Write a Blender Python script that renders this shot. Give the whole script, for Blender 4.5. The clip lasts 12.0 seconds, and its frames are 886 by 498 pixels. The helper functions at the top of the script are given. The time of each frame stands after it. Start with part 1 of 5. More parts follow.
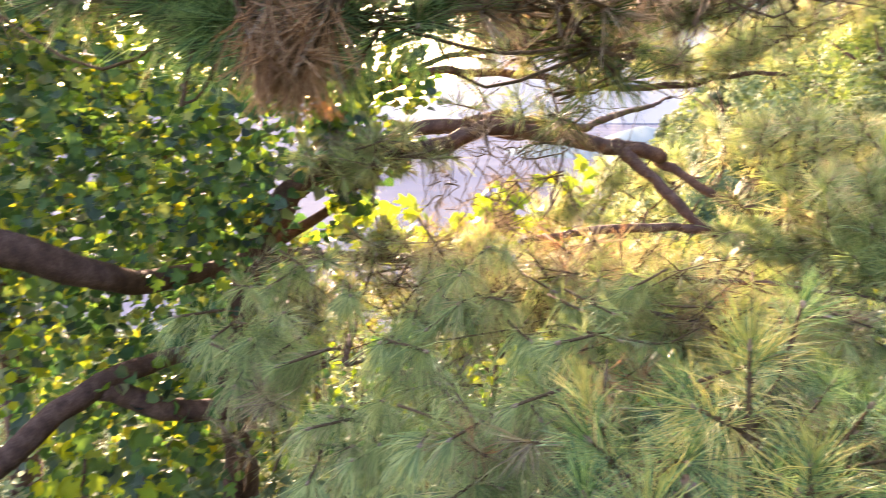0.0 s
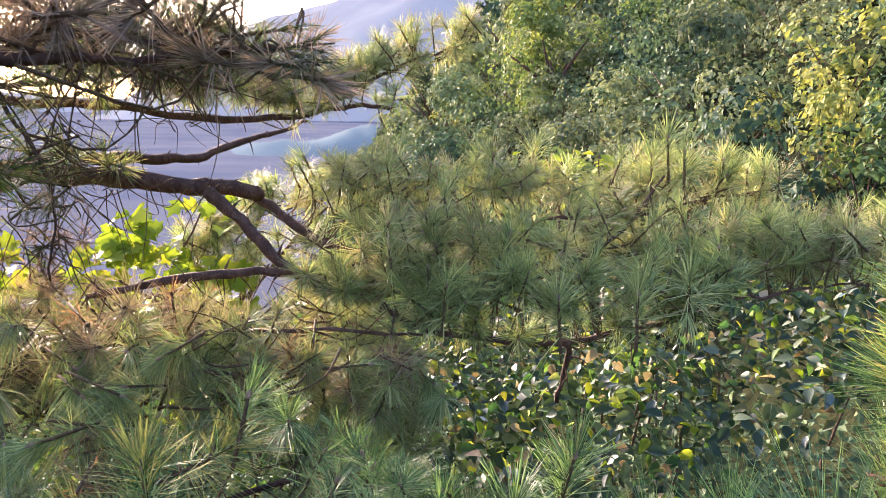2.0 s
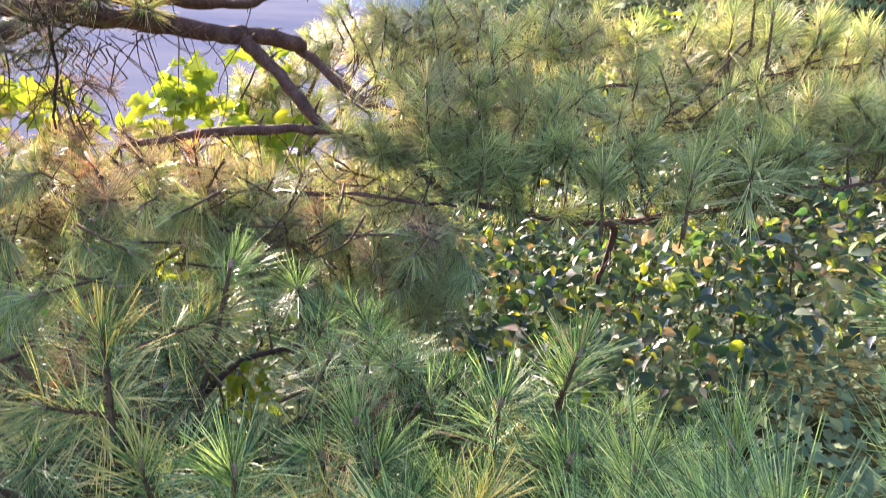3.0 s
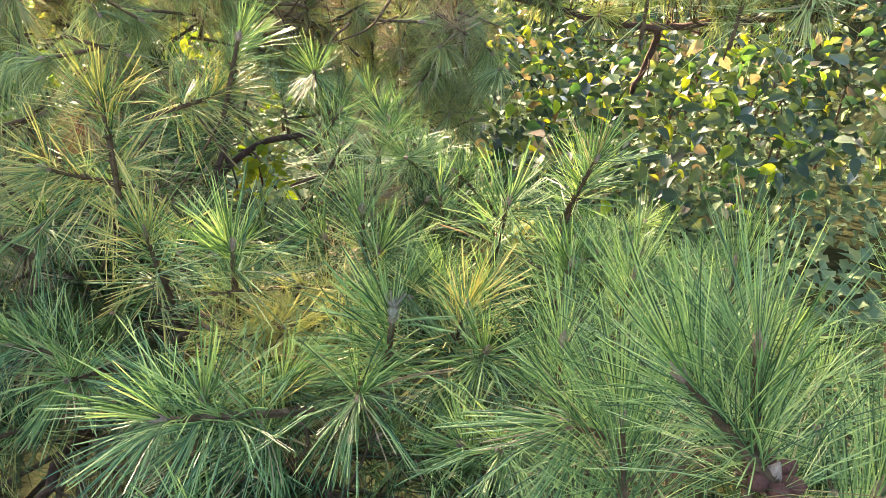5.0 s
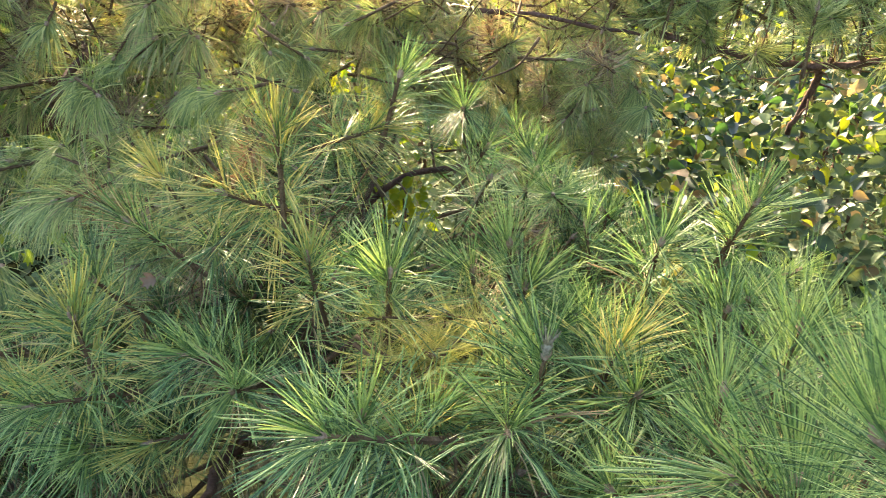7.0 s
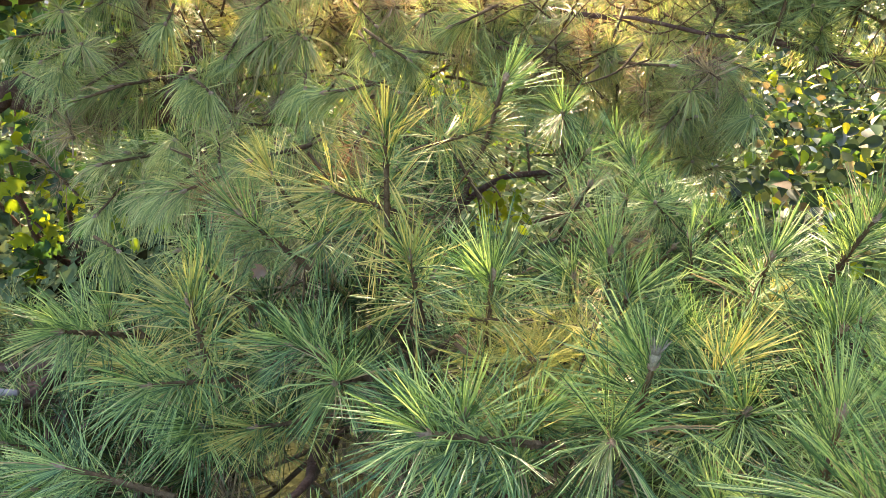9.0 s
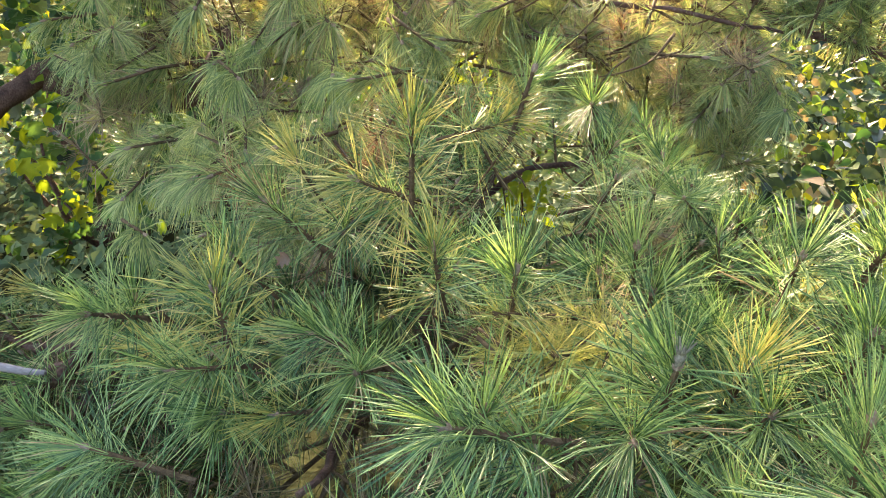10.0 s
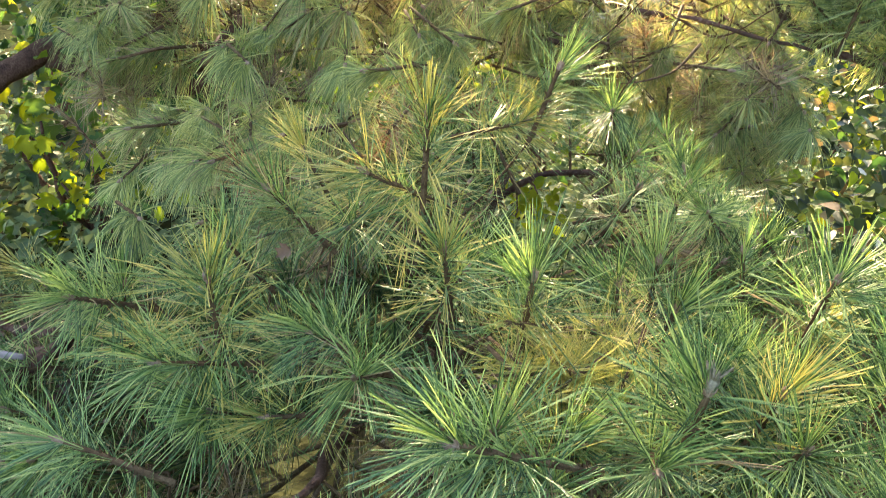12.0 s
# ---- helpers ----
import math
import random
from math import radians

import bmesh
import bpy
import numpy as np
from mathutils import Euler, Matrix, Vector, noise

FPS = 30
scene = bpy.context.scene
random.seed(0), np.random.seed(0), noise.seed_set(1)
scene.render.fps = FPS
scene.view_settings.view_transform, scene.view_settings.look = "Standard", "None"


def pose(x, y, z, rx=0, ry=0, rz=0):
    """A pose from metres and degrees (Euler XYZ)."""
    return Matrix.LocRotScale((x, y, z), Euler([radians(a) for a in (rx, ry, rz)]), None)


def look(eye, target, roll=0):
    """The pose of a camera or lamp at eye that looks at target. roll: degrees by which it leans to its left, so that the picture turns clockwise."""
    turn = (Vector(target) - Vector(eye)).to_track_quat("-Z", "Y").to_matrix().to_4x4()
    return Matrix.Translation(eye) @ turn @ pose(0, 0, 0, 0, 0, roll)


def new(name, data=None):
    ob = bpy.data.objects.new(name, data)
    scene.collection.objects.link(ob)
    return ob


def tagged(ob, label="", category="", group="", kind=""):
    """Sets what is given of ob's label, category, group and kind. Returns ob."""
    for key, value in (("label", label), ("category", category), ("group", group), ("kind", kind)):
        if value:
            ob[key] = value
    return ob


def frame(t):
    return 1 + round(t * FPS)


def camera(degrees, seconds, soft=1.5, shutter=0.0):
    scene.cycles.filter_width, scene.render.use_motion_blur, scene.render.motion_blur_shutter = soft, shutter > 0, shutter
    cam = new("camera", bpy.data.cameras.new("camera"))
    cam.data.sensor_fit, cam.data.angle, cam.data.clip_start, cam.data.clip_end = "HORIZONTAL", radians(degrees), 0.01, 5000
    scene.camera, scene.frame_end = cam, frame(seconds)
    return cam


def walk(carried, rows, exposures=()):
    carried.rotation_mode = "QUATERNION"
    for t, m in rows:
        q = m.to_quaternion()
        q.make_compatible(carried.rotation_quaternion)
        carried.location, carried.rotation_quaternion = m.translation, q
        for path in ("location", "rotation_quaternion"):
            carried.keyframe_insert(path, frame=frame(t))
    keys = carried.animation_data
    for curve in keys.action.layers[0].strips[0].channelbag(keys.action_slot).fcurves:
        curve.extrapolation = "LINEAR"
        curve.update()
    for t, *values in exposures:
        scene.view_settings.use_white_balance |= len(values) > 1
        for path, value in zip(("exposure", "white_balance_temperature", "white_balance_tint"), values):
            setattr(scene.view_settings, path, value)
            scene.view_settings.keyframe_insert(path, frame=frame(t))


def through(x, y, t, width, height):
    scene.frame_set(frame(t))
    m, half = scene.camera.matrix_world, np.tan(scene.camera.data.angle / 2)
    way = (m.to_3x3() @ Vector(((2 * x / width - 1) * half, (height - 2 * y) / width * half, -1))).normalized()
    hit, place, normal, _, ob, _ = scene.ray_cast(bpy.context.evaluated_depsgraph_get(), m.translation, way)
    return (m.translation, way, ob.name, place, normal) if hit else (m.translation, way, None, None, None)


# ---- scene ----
cam = camera(62.3, 12.0, soft=0.5, shutter=0.25)
METRES, EYE, TILT, LEAN, TURN = 1.3, 1.6, -11.0, 0.0, 0.0
ROWS = [
    (0.0, 0.0, 0.0, 0.0, 0.0, 0.0, -0.0),
    (0.5, 0.0838, 0.0099, 0.0269, -11.9, 1.5, 3.65),
    (1.0, 0.2496, -0.04, 0.0662, -17.8, 1.77, 4.49),
    (1.5, 0.3809, -0.057, 0.1013, -20.31, 1.0, 3.91),
    (2.0, 0.4839, 0.0022, 0.1387, -20.59, -0.72, 2.98),
    (2.5, 0.5582, 0.0612, 0.1599, -17.76, -5.3, 1.66),
    (3.0, 0.6429, 0.0872, 0.1426, -14.0, -11.26, 0.37),
    (3.5, 0.6812, 0.1086, 0.1319, -12.31, -19.24, -1.42),
    (5.5, 0.6738, 0.1101, 0.1095, -9.15, -26.69, -2.75),
    (6.0, 0.6568, 0.1118, 0.1017, -6.61, -25.83, -1.69),
    (6.5, 0.653, 0.108, 0.1121, -3.73, -24.73, -1.18),
    (7.0, 0.6448, 0.1065, 0.1203, -0.36, -24.26, -1.35),
    (7.5, 0.6161, 0.1016, 0.1104, 2.83, -24.31, -1.59),
    (9.5, 0.6159, 0.1013, 0.1232, 7.0, -24.17, -1.02),
    (10.0, 0.6144, 0.1083, 0.1237, 8.45, -25.22, -1.42),
    (10.5, 0.592, 0.1351, 0.1095, 10.36, -27.07, -2.39),
    (11.0, 0.5848, 0.1517, 0.0829, 11.23, -28.51, -3.53),
    (11.5, 0.5893, 0.1601, 0.0733, 10.6, -27.92, -4.22),
    (12.0, 0.5908, 0.1565, 0.0926, 9.7, -24.84, -4.57),
]
walk(cam, [(t, pose(0, 0, EYE, TILT, LEAN, TURN) @ pose(METRES * x, METRES * y, METRES * z, 90 + pitch, roll, yaw)) for t, x, y, z, yaw, pitch, roll in ROWS], exposures=[(0.0, 3.24, 6500, 29), (0.5, 3.2, 5800, 32), (1.0, 2.48, 5800, 29), (1.5, 2.15, 5650, 28), (2.0, 2.24, 5500, 29), (2.5, 2.5, 5500, 31), (3.0, 2.66, 5500, 32), (3.5, 2.82, 5500, 33), (5.5, 3.06, 6400, 13), (6.5, 2.99, 6400, 13), (7.5, 3.02, 6550, 16), (10.0, 3.11, 6600, 17), (11.2, 3.02, 6600, 16), (12.0, 3.11, 6600, 15)])

# ---- world, sun, exposure ----
SUN_AZ, SUN_EL = 16.0, 15.5     # degrees left of straight ahead, degrees up
world = bpy.data.worlds.new("sky")
scene.world = world
world.use_nodes = True
wn = world.node_tree
sky = wn.nodes.new("ShaderNodeTexSky")
sky.sky_type = "NISHITA"
sky.sun_disc = False
sky.sun_elevation = radians(SUN_EL)
sky.sun_rotation = radians(-SUN_AZ)
sky.air_density, sky.dust_density, sky.ozone_density = 1.2, 3.0, 1.0
wn.nodes["Background"].inputs[1].default_value = 0.15
wn.links.new(sky.outputs[0], wn.nodes["Background"].inputs[0])

sun_data = bpy.data.lights.new("sun", "SUN")
sun_data.energy, sun_data.angle, sun_data.color = 5.0, radians(1.2), (1.0, 0.78, 0.50)
sun = new("sun", sun_data)
to_sun = Vector((-math.sin(radians(SUN_AZ)) * math.cos(radians(SUN_EL)), math.cos(radians(SUN_AZ)) * math.cos(radians(SUN_EL)), math.sin(radians(SUN_EL))))
sun.matrix_world = look(to_sun * 60, (0, 0, 0))


# ---- materials ----
def material(name):
    m = bpy.data.materials.new(name)
    m.use_nodes = True
    nt = m.node_tree
    return m, nt, nt.nodes["Principled BSDF"], nt.nodes["Material Output"]


def ramp(nt, source, stops):
    r = nt.nodes.new("ShaderNodeValToRGB")
    el = r.color_ramp.elements
    while len(el) < len(stops):
        el.new(0.5)
    for e, (p, c) in zip(el, stops):
        e.position, e.color = p, (*c, 1)
    nt.links.new(source, r.inputs[0])
    return r.outputs[0]


def add_mix(nt, a, b, fac):
    """Random value a (0..1) blended with b by fac, as one number."""
    n = nt.nodes.new("ShaderNodeMix")
    n.inputs[0].default_value = fac
    nt.links.new(a, n.inputs[2])
    nt.links.new(b, n.inputs[3])
    return n.outputs[0]


def foliage_material(name, stops, rough=0.45, through=0.35, through_tint=(1.0, 1.0, 0.5), grain=30.0, gloss=0.4, piece=0.3, clumps=0.25):
    """Leaf or needle: colour by plant piece and by single leaf, light passing through the blade."""
    m, nt, bsdf, out = material(name)
    geo = nt.nodes.new("ShaderNodeNewGeometry")
    obj = nt.nodes.new("ShaderNodeObjectInfo")
    tc = nt.nodes.new("ShaderNodeTexCoord")
    nz = nt.nodes.new("ShaderNodeTexNoise")
    nz.inputs["Scale"].default_value = grain
    nz.inputs["Detail"].default_value = 3
    nt.links.new(tc.outputs["Object"], nz.inputs["Vector"])
    v = add_mix(nt, geo.outputs["Random Per Island"], obj.outputs["Random"], piece)
    v = add_mix(nt, v, nz.outputs["Fac"], clumps)
    col = ramp(nt, v, stops)
    nt.links.new(col, bsdf.inputs["Base Color"])
    bsdf.inputs["Roughness"].default_value = rough
    bsdf.inputs["Specular IOR Level"].default_value = gloss
    tr = nt.nodes.new("ShaderNodeBsdfTranslucent")
    tint = nt.nodes.new("ShaderNodeMix")
    tint.data_type, tint.blend_type = "RGBA", "MULTIPLY"
    tint.inputs[0].default_value = 1.0
    nt.links.new(col, tint.inputs[6])
    tint.inputs[7].default_value = (*[1.7 * c for c in through_tint], 1)
    nt.links.new(tint.outputs[2], tr.inputs[0])
    mix = nt.nodes.new("ShaderNodeMixShader")
    mix.inputs[0].default_value = through
    nt.links.new(bsdf.outputs[0], mix.inputs[1])
    nt.links.new(tr.outputs[0], mix.inputs[2])
    nt.links.new(mix.outputs[0], out.inputs[0])
    return m


def rough_material(name, stops, scale, bump=0.5, rough=0.9, stretch=(1, 1, 1), dist=0.01, gloss=0.2):
    m, nt, bsdf, out = material(name)
    bsdf.inputs["Specular IOR Level"].default_value = gloss
    tc = nt.nodes.new("ShaderNodeTexCoord")
    mp = nt.nodes.new("ShaderNodeMapping")
    mp.inputs["Scale"].default_value = stretch
    nt.links.new(tc.outputs["Object"], mp.inputs[0])
    a = nt.nodes.new("ShaderNodeTexNoise")
    a.inputs["Scale"].default_value, a.inputs["Detail"].default_value = scale, 6
    b = nt.nodes.new("ShaderNodeTexNoise")
    b.inputs["Scale"].default_value, b.inputs["Detail"].default_value = scale * 7, 4
    for n in (a, b):
        nt.links.new(mp.outputs[0], n.inputs["Vector"])
    v = add_mix(nt, a.outputs["Fac"], b.outputs["Fac"], 0.45)
    nt.links.new(ramp(nt, v, stops), bsdf.inputs["Base Color"])
    bsdf.inputs["Roughness"].default_value = rough
    bp = nt.nodes.new("ShaderNodeBump")
    bp.inputs["Strength"].default_value, bp.inputs["Distance"].default_value = bump, dist
    nt.links.new(v, bp.inputs["Height"])
    nt.links.new(bp.outputs[0], bsdf.inputs["Normal"])
    return m


NEEDLE = foliage_material("pine_needles", [(0.22, (0.034, 0.075, 0.03)), (0.42, (0.105, 0.20, 0.076)), (0.58, (0.212, 0.315, 0.115)), (0.76, (0.34, 0.43, 0.17))], 0.41, 0.26, (1.0, 1.0, 0.55), 20, 0.4, 0.15)
NEEDLE_BOUGH = foliage_material("bough_needles", [(0.2, (0.115, 0.165, 0.072)), (0.42, (0.245, 0.305, 0.118)), (0.58, (0.36, 0.405, 0.15)), (0.78, (0.52, 0.51, 0.23))], 0.5, 0.24, (1.0, 1.0, 0.6), 20, 0.2, 0.2)
# Older needles are darker; shade between shoots is put into this colour too.
NEEDLE_OLD_SHADE = foliage_material("old_shade_needles", [(0.22, (0.024, 0.043, 0.022)), (0.45, (0.05, 0.085, 0.035)), (0.62, (0.10, 0.132, 0.048)), (0.8, (0.20, 0.185, 0.08))], 0.5, 0.2, (1.0, 1.0, 0.5), 20, 0.12)
# Low sunlight is put into these gold and ochre needle colours.
NEEDLE_GOLD = foliage_material("sunlit_gold_needles", [(0.2, (0.21, 0.235, 0.07)), (0.5, (0.40, 0.37, 0.115)), (0.75, (0.62, 0.52, 0.21))], 0.42, 0.3, (1.0, 1.0, 0.6), 20, 0.45)
NEEDLE_OCHRE = foliage_material("ochre_needles", [(0.2, (0.17, 0.17, 0.07)), (0.5, (0.30, 0.27, 0.12)), (0.75, (0.50, 0.415, 0.225))], 0.45, 0.26, (1.0, 0.96, 0.7), 20, 0.35)
NEEDLE_DEAD = foliage_material("dry_needles", [(0.25, (0.15, 0.108, 0.075)), (0.5, (0.265, 0.205, 0.145)), (0.75, (0.38, 0.305, 0.23))], 0.6, 0.2, (1.0, 0.9, 0.7), 20, 0.2)
NEEDLE_STRAW = foliage_material("straw_needles", [(0.25, (0.19, 0.14, 0.075)), (0.5, (0.35, 0.275, 0.15)), (0.75, (0.56, 0.47, 0.28))], 0.6, 0.22, (1.0, 0.92, 0.65), 20, 0.3)
NEEDLE_RUST = foliage_material("rusty_needles", [(0.25, (0.20, 0.11, 0.055)), (0.5, (0.36, 0.22, 0.115)), (0.75, (0.50, 0.335, 0.19))], 0.6, 0.3, (1.0, 0.8, 0.6), 20, 0.2)
BARK = rough_material("pine_bark", [(0.3, (0.038, 0.022, 0.017)), (0.5, (0.095, 0.053, 0.039)), (0.7, (0.19, 0.118, 0.09))], 22, 0.9, 0.9, (1, 1, 0.6), 0.012)
TWIG = rough_material("twig_bark", [(0.3, (0.04, 0.025, 0.014)), (0.5, (0.10, 0.064, 0.034)), (0.72, (0.21, 0.145, 0.085))], 90, 0.7, 0.85, dist=0.003)
GREY_WOOD = rough_material("weathered_wood", [(0.3, (0.14, 0.12, 0.12)), (0.5, (0.24, 0.21, 0.21)), (0.7, (0.36, 0.32, 0.32))], 40, 0.8, 0.9, (0.3, 1, 1), 0.004)
BUD = rough_material("bud_scales", [(0.3, (0.16, 0.09, 0.06)), (0.55, (0.34, 0.24, 0.18)), (0.75, (0.55, 0.47, 0.40))], 260, 0.6, 0.7, dist=0.002)
PALE_BUD = rough_material("pale_bud", [(0.3, (0.17, 0.14, 0.10)), (0.55, (0.33, 0.29, 0.22)), (0.75, (0.48, 0.44, 0.36))], 300, 0.8, 0.9, dist=0.002)
CONE = rough_material("young_cone", [(0.3, (0.07, 0.028, 0.022)), (0.55, (0.17, 0.072, 0.055)), (0.75, (0.30, 0.155, 0.11))], 300, 1.0, 0.6, dist=0.003)
LEAF = foliage_material("broad_leaf", [(0.2, (0.022, 0.058, 0.026)), (0.45, (0.042, 0.098, 0.038)), (0.65, (0.085, 0.15, 0.035)), (0.85, (0.26, 0.25, 0.04))], 0.6, 0.38, (1.0, 1.0, 0.4), 35, 0.2)
LEAF_BUSH = foliage_material("glossy_leaf", [(0.2, (0.016, 0.03, 0.022)), (0.45, (0.03, 0.055, 0.033)), (0.62, (0.062, 0.092, 0.036)), (0.82, (0.17, 0.17, 0.075))], 0.52, 0.16, (1.0, 1.0, 0.4), 25, 0.24)
BROWN_LEAF = foliage_material("brown_leaf", [(0.2, (0.07, 0.042, 0.026)), (0.5, (0.13, 0.085, 0.055)), (0.8, (0.22, 0.15, 0.10))], 0.7, 0.1, (1.0, 0.8, 0.6), 60)
# Yellow leaves; mixed into green crowns, this colour stands in for backlight.
LEAF_GOLD = foliage_material("yellow_sunlit_leaf", [(0.2, (0.10, 0.17, 0.018)), (0.5, (0.20, 0.27, 0.022)), (0.8, (0.34, 0.31, 0.03))], 0.6, 0.33, (1.0, 1.0, 0.25), 25, 0.1)
LEAF_TAN = foliage_material("tan_leaf", [(0.2, (0.12, 0.085, 0.04)), (0.5, (0.25, 0.19, 0.10)), (0.8, (0.40, 0.33, 0.21))], 0.55, 0.22, (1.0, 0.95, 0.6), 30, 0.3)
LEAF_SHEEN = foliage_material("waxy_leaf", [(0.2, (0.03, 0.05, 0.035)), (0.5, (0.055, 0.085, 0.05)), (0.8, (0.11, 0.14, 0.08))], 0.3, 0.1, (1.0, 1.0, 0.5), 25, 0.75)
# The slope's sunlit and shaded clumps are put into these three leaf colours.
LEAF_HILL = foliage_material("hill_leaf", [(0.3, (0.042, 0.058, 0.032)), (0.45, (0.125, 0.15, 0.08)), (0.57, (0.19, 0.215, 0.11)), (0.7, (0.27, 0.285, 0.13))], 0.7, 0.14, (1.0, 1.0, 0.7), 1.9, 0.1, 0.8, 0.62)
LEAF_VINE = foliage_material("vine_leaf", [(0.3, (0.028, 0.052, 0.034)), (0.45, (0.066, 0.108, 0.06)), (0.57, (0.118, 0.165, 0.08)), (0.7, (0.215, 0.245, 0.11))], 0.65, 0.14, (1.0, 1.0, 0.7), 1.9, 0.12, 0.8, 0.62)
LEAF_LIME = foliage_material("lime_leaf", [(0.3, (0.05, 0.09, 0.04)), (0.45, (0.12, 0.17, 0.06)), (0.57, (0.21, 0.24, 0.07)), (0.7, (0.33, 0.32, 0.10))], 0.65, 0.2, (1.0, 1.0, 0.5), 1.9, 0.12, 0.8, 0.62)
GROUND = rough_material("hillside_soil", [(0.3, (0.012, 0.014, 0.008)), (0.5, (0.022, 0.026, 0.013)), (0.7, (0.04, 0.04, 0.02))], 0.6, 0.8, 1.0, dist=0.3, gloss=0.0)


def water_material():
    m, nt, bsdf, out = material("lake_water")
    tc = nt.nodes.new("ShaderNodeTexCoord")
    n = nt.nodes.new("ShaderNodeTexNoise")
    n.inputs["Scale"].default_value, n.inputs["Detail"].default_value = 0.25, 5
    nt.links.new(tc.outputs["Object"], n.inputs["Vector"])
    big = nt.nodes.new("ShaderNodeTexNoise")
    big.inputs["Scale"].default_value, big.inputs["Detail"].default_value = 0.02, 3
    nt.links.new(tc.outputs["Object"], big.inputs["Vector"])
    # Matte water: the sky's pale reflection is put into the base colour.
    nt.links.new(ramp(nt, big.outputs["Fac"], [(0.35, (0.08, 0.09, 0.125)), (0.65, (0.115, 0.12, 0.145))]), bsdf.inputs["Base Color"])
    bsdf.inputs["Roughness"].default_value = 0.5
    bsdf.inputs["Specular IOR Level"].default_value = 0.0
    bp = nt.nodes.new("ShaderNodeBump")
    bp.inputs["Strength"].default_value, bp.inputs["Distance"].default_value = 0.5, 0.5
    nt.links.new(n.outputs["Fac"], bp.inputs["Height"])
    nt.links.new(bp.outputs[0], bsdf.inputs["Normal"])
    return m


WATER = water_material()


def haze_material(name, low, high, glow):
    """Far hills: the haze of kilometres of air is put into colour and glow."""
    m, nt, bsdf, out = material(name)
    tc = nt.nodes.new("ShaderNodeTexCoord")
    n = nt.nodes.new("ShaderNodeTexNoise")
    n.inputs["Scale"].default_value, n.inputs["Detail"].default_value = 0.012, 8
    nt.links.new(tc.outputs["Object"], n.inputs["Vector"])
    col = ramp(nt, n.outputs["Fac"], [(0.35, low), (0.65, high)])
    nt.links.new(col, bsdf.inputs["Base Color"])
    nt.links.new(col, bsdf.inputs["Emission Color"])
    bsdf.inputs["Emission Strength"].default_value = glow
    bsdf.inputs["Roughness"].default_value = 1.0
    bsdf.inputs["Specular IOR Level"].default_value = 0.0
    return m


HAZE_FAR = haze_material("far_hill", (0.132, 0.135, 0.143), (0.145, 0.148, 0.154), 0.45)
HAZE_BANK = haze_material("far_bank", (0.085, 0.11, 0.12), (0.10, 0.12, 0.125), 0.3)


# ---- mesh helpers ----
class Build:
    """Collects vertices and faces, with a material number for each face."""

    def __init__(self):
        self.v, self.f, self.m = [], [], []

    def tube(self, pts, radii, sides=6, mat=0, cap=True, wobble=0.0):
        pts = [Vector(p) for p in pts]
        start = len(self.v)
        side = None
        for i, p in enumerate(pts):
            d = (pts[min(i + 1, len(pts) - 1)] - pts[max(i - 1, 0)]).normalized()
            if side is None:
                side = d.cross(Vector((0.31, 0.17, 0.93)) if abs(d.z) < 0.9 else Vector((1, 0.2, 0))).normalized()
            side = (side - d * side.dot(d)).normalized()
            up = d.cross(side)
            for k in range(sides):
                a = 2 * math.pi * k / sides
                r = radii[i] * (1 + wobble * (random.random() - 0.5))
                self.v.append(p + side * (r * math.cos(a)) + up * (r * math.sin(a)))
        for i in range(len(pts) - 1):
            for k in range(sides):
                a, b = start + i * sides + k, start + i * sides + (k + 1) % sides
                self.f.append((a, b, b + sides, a + sides))
                self.m.append(mat)
        if cap:
            self.f.append(tuple(start + k for k in reversed(range(sides))))
            self.f.append(tuple(start + (len(pts) - 1) * sides + k for k in range(sides)))
            self.m += [mat, mat]

    def needle(self, base, d, length, width, bend, mat=0, full=True, tip_mat=None):
        """A slim needle of even width with a short blunt point: three-sided with a bend, or a plain folded blade."""
        d = d.normalized()
        side = d.cross(Vector((0.2, 0.5, 0.84))).normalized()
        up = side.cross(d)
        n = len(self.v)
        w, tip_mat = side * (width * 0.5), mat if tip_mat is None else tip_mat
        if full:
            ridge = up * (width * 0.45)
            for u in (0.0, 0.55, 0.95):
                c = base + d * (length * u) + bend * (length * u * u)
                k = 0.75 if u == 0 else (0.8 if u > 0.9 else 1.0)
                self.v += [c - w * k, c + ridge * k, c + w * k]
            self.v.append(base + d * length + bend * length)
            for i in range(2):
                a = n + 3 * i
                self.f += [(a, a + 1, a + 4, a + 3), (a + 1, a + 2, a + 5, a + 4)]
                self.m += [tip_mat if i == 1 else mat] * 2
            self.f += [(n + 6, n + 7, n + 9), (n + 7, n + 8, n + 9)]
            self.m += [tip_mat] * 2
        else:
            mid = base + d * (length * 0.6) + bend * (0.36 * length)
            tip = base + d * length + bend * length
            self.v += [base - w, base + w, mid + w, mid - w, tip + w * 0.3, tip - w * 0.3]
            self.f += [(n, n + 1, n + 2, n + 3), (n + 3, n + 2, n + 4, n + 5)]
            self.m += [mat, tip_mat]

    def leaf(self, m, outline, mat=0, fold=0.12):
        """A blade with a midrib: outline is half of it, as (out, along) pairs from base to tip."""
        n = len(self.v)
        k = len(outline)
        if k == 3:
            o, a = outline[1]
            self.v += [m @ Vector(q) for q in ((0, 0, 0), (o, a, fold), (0, 1, -0.1), (-o, a, fold))]
            self.f += [(n, n + 1, n + 2), (n, n + 2, n + 3)]
            self.m += [mat, mat]
            return
        for o, a in outline:
            self.v.append(m @ Vector((0, a, -0.10 * a * a)))
            self.v.append(m @ Vector((o, a + 0.18 * o, fold * o - 0.10 * a * a)))
            self.v.append(m @ Vector((-o, a + 0.18 * o, fold * o - 0.10 * a * a)))
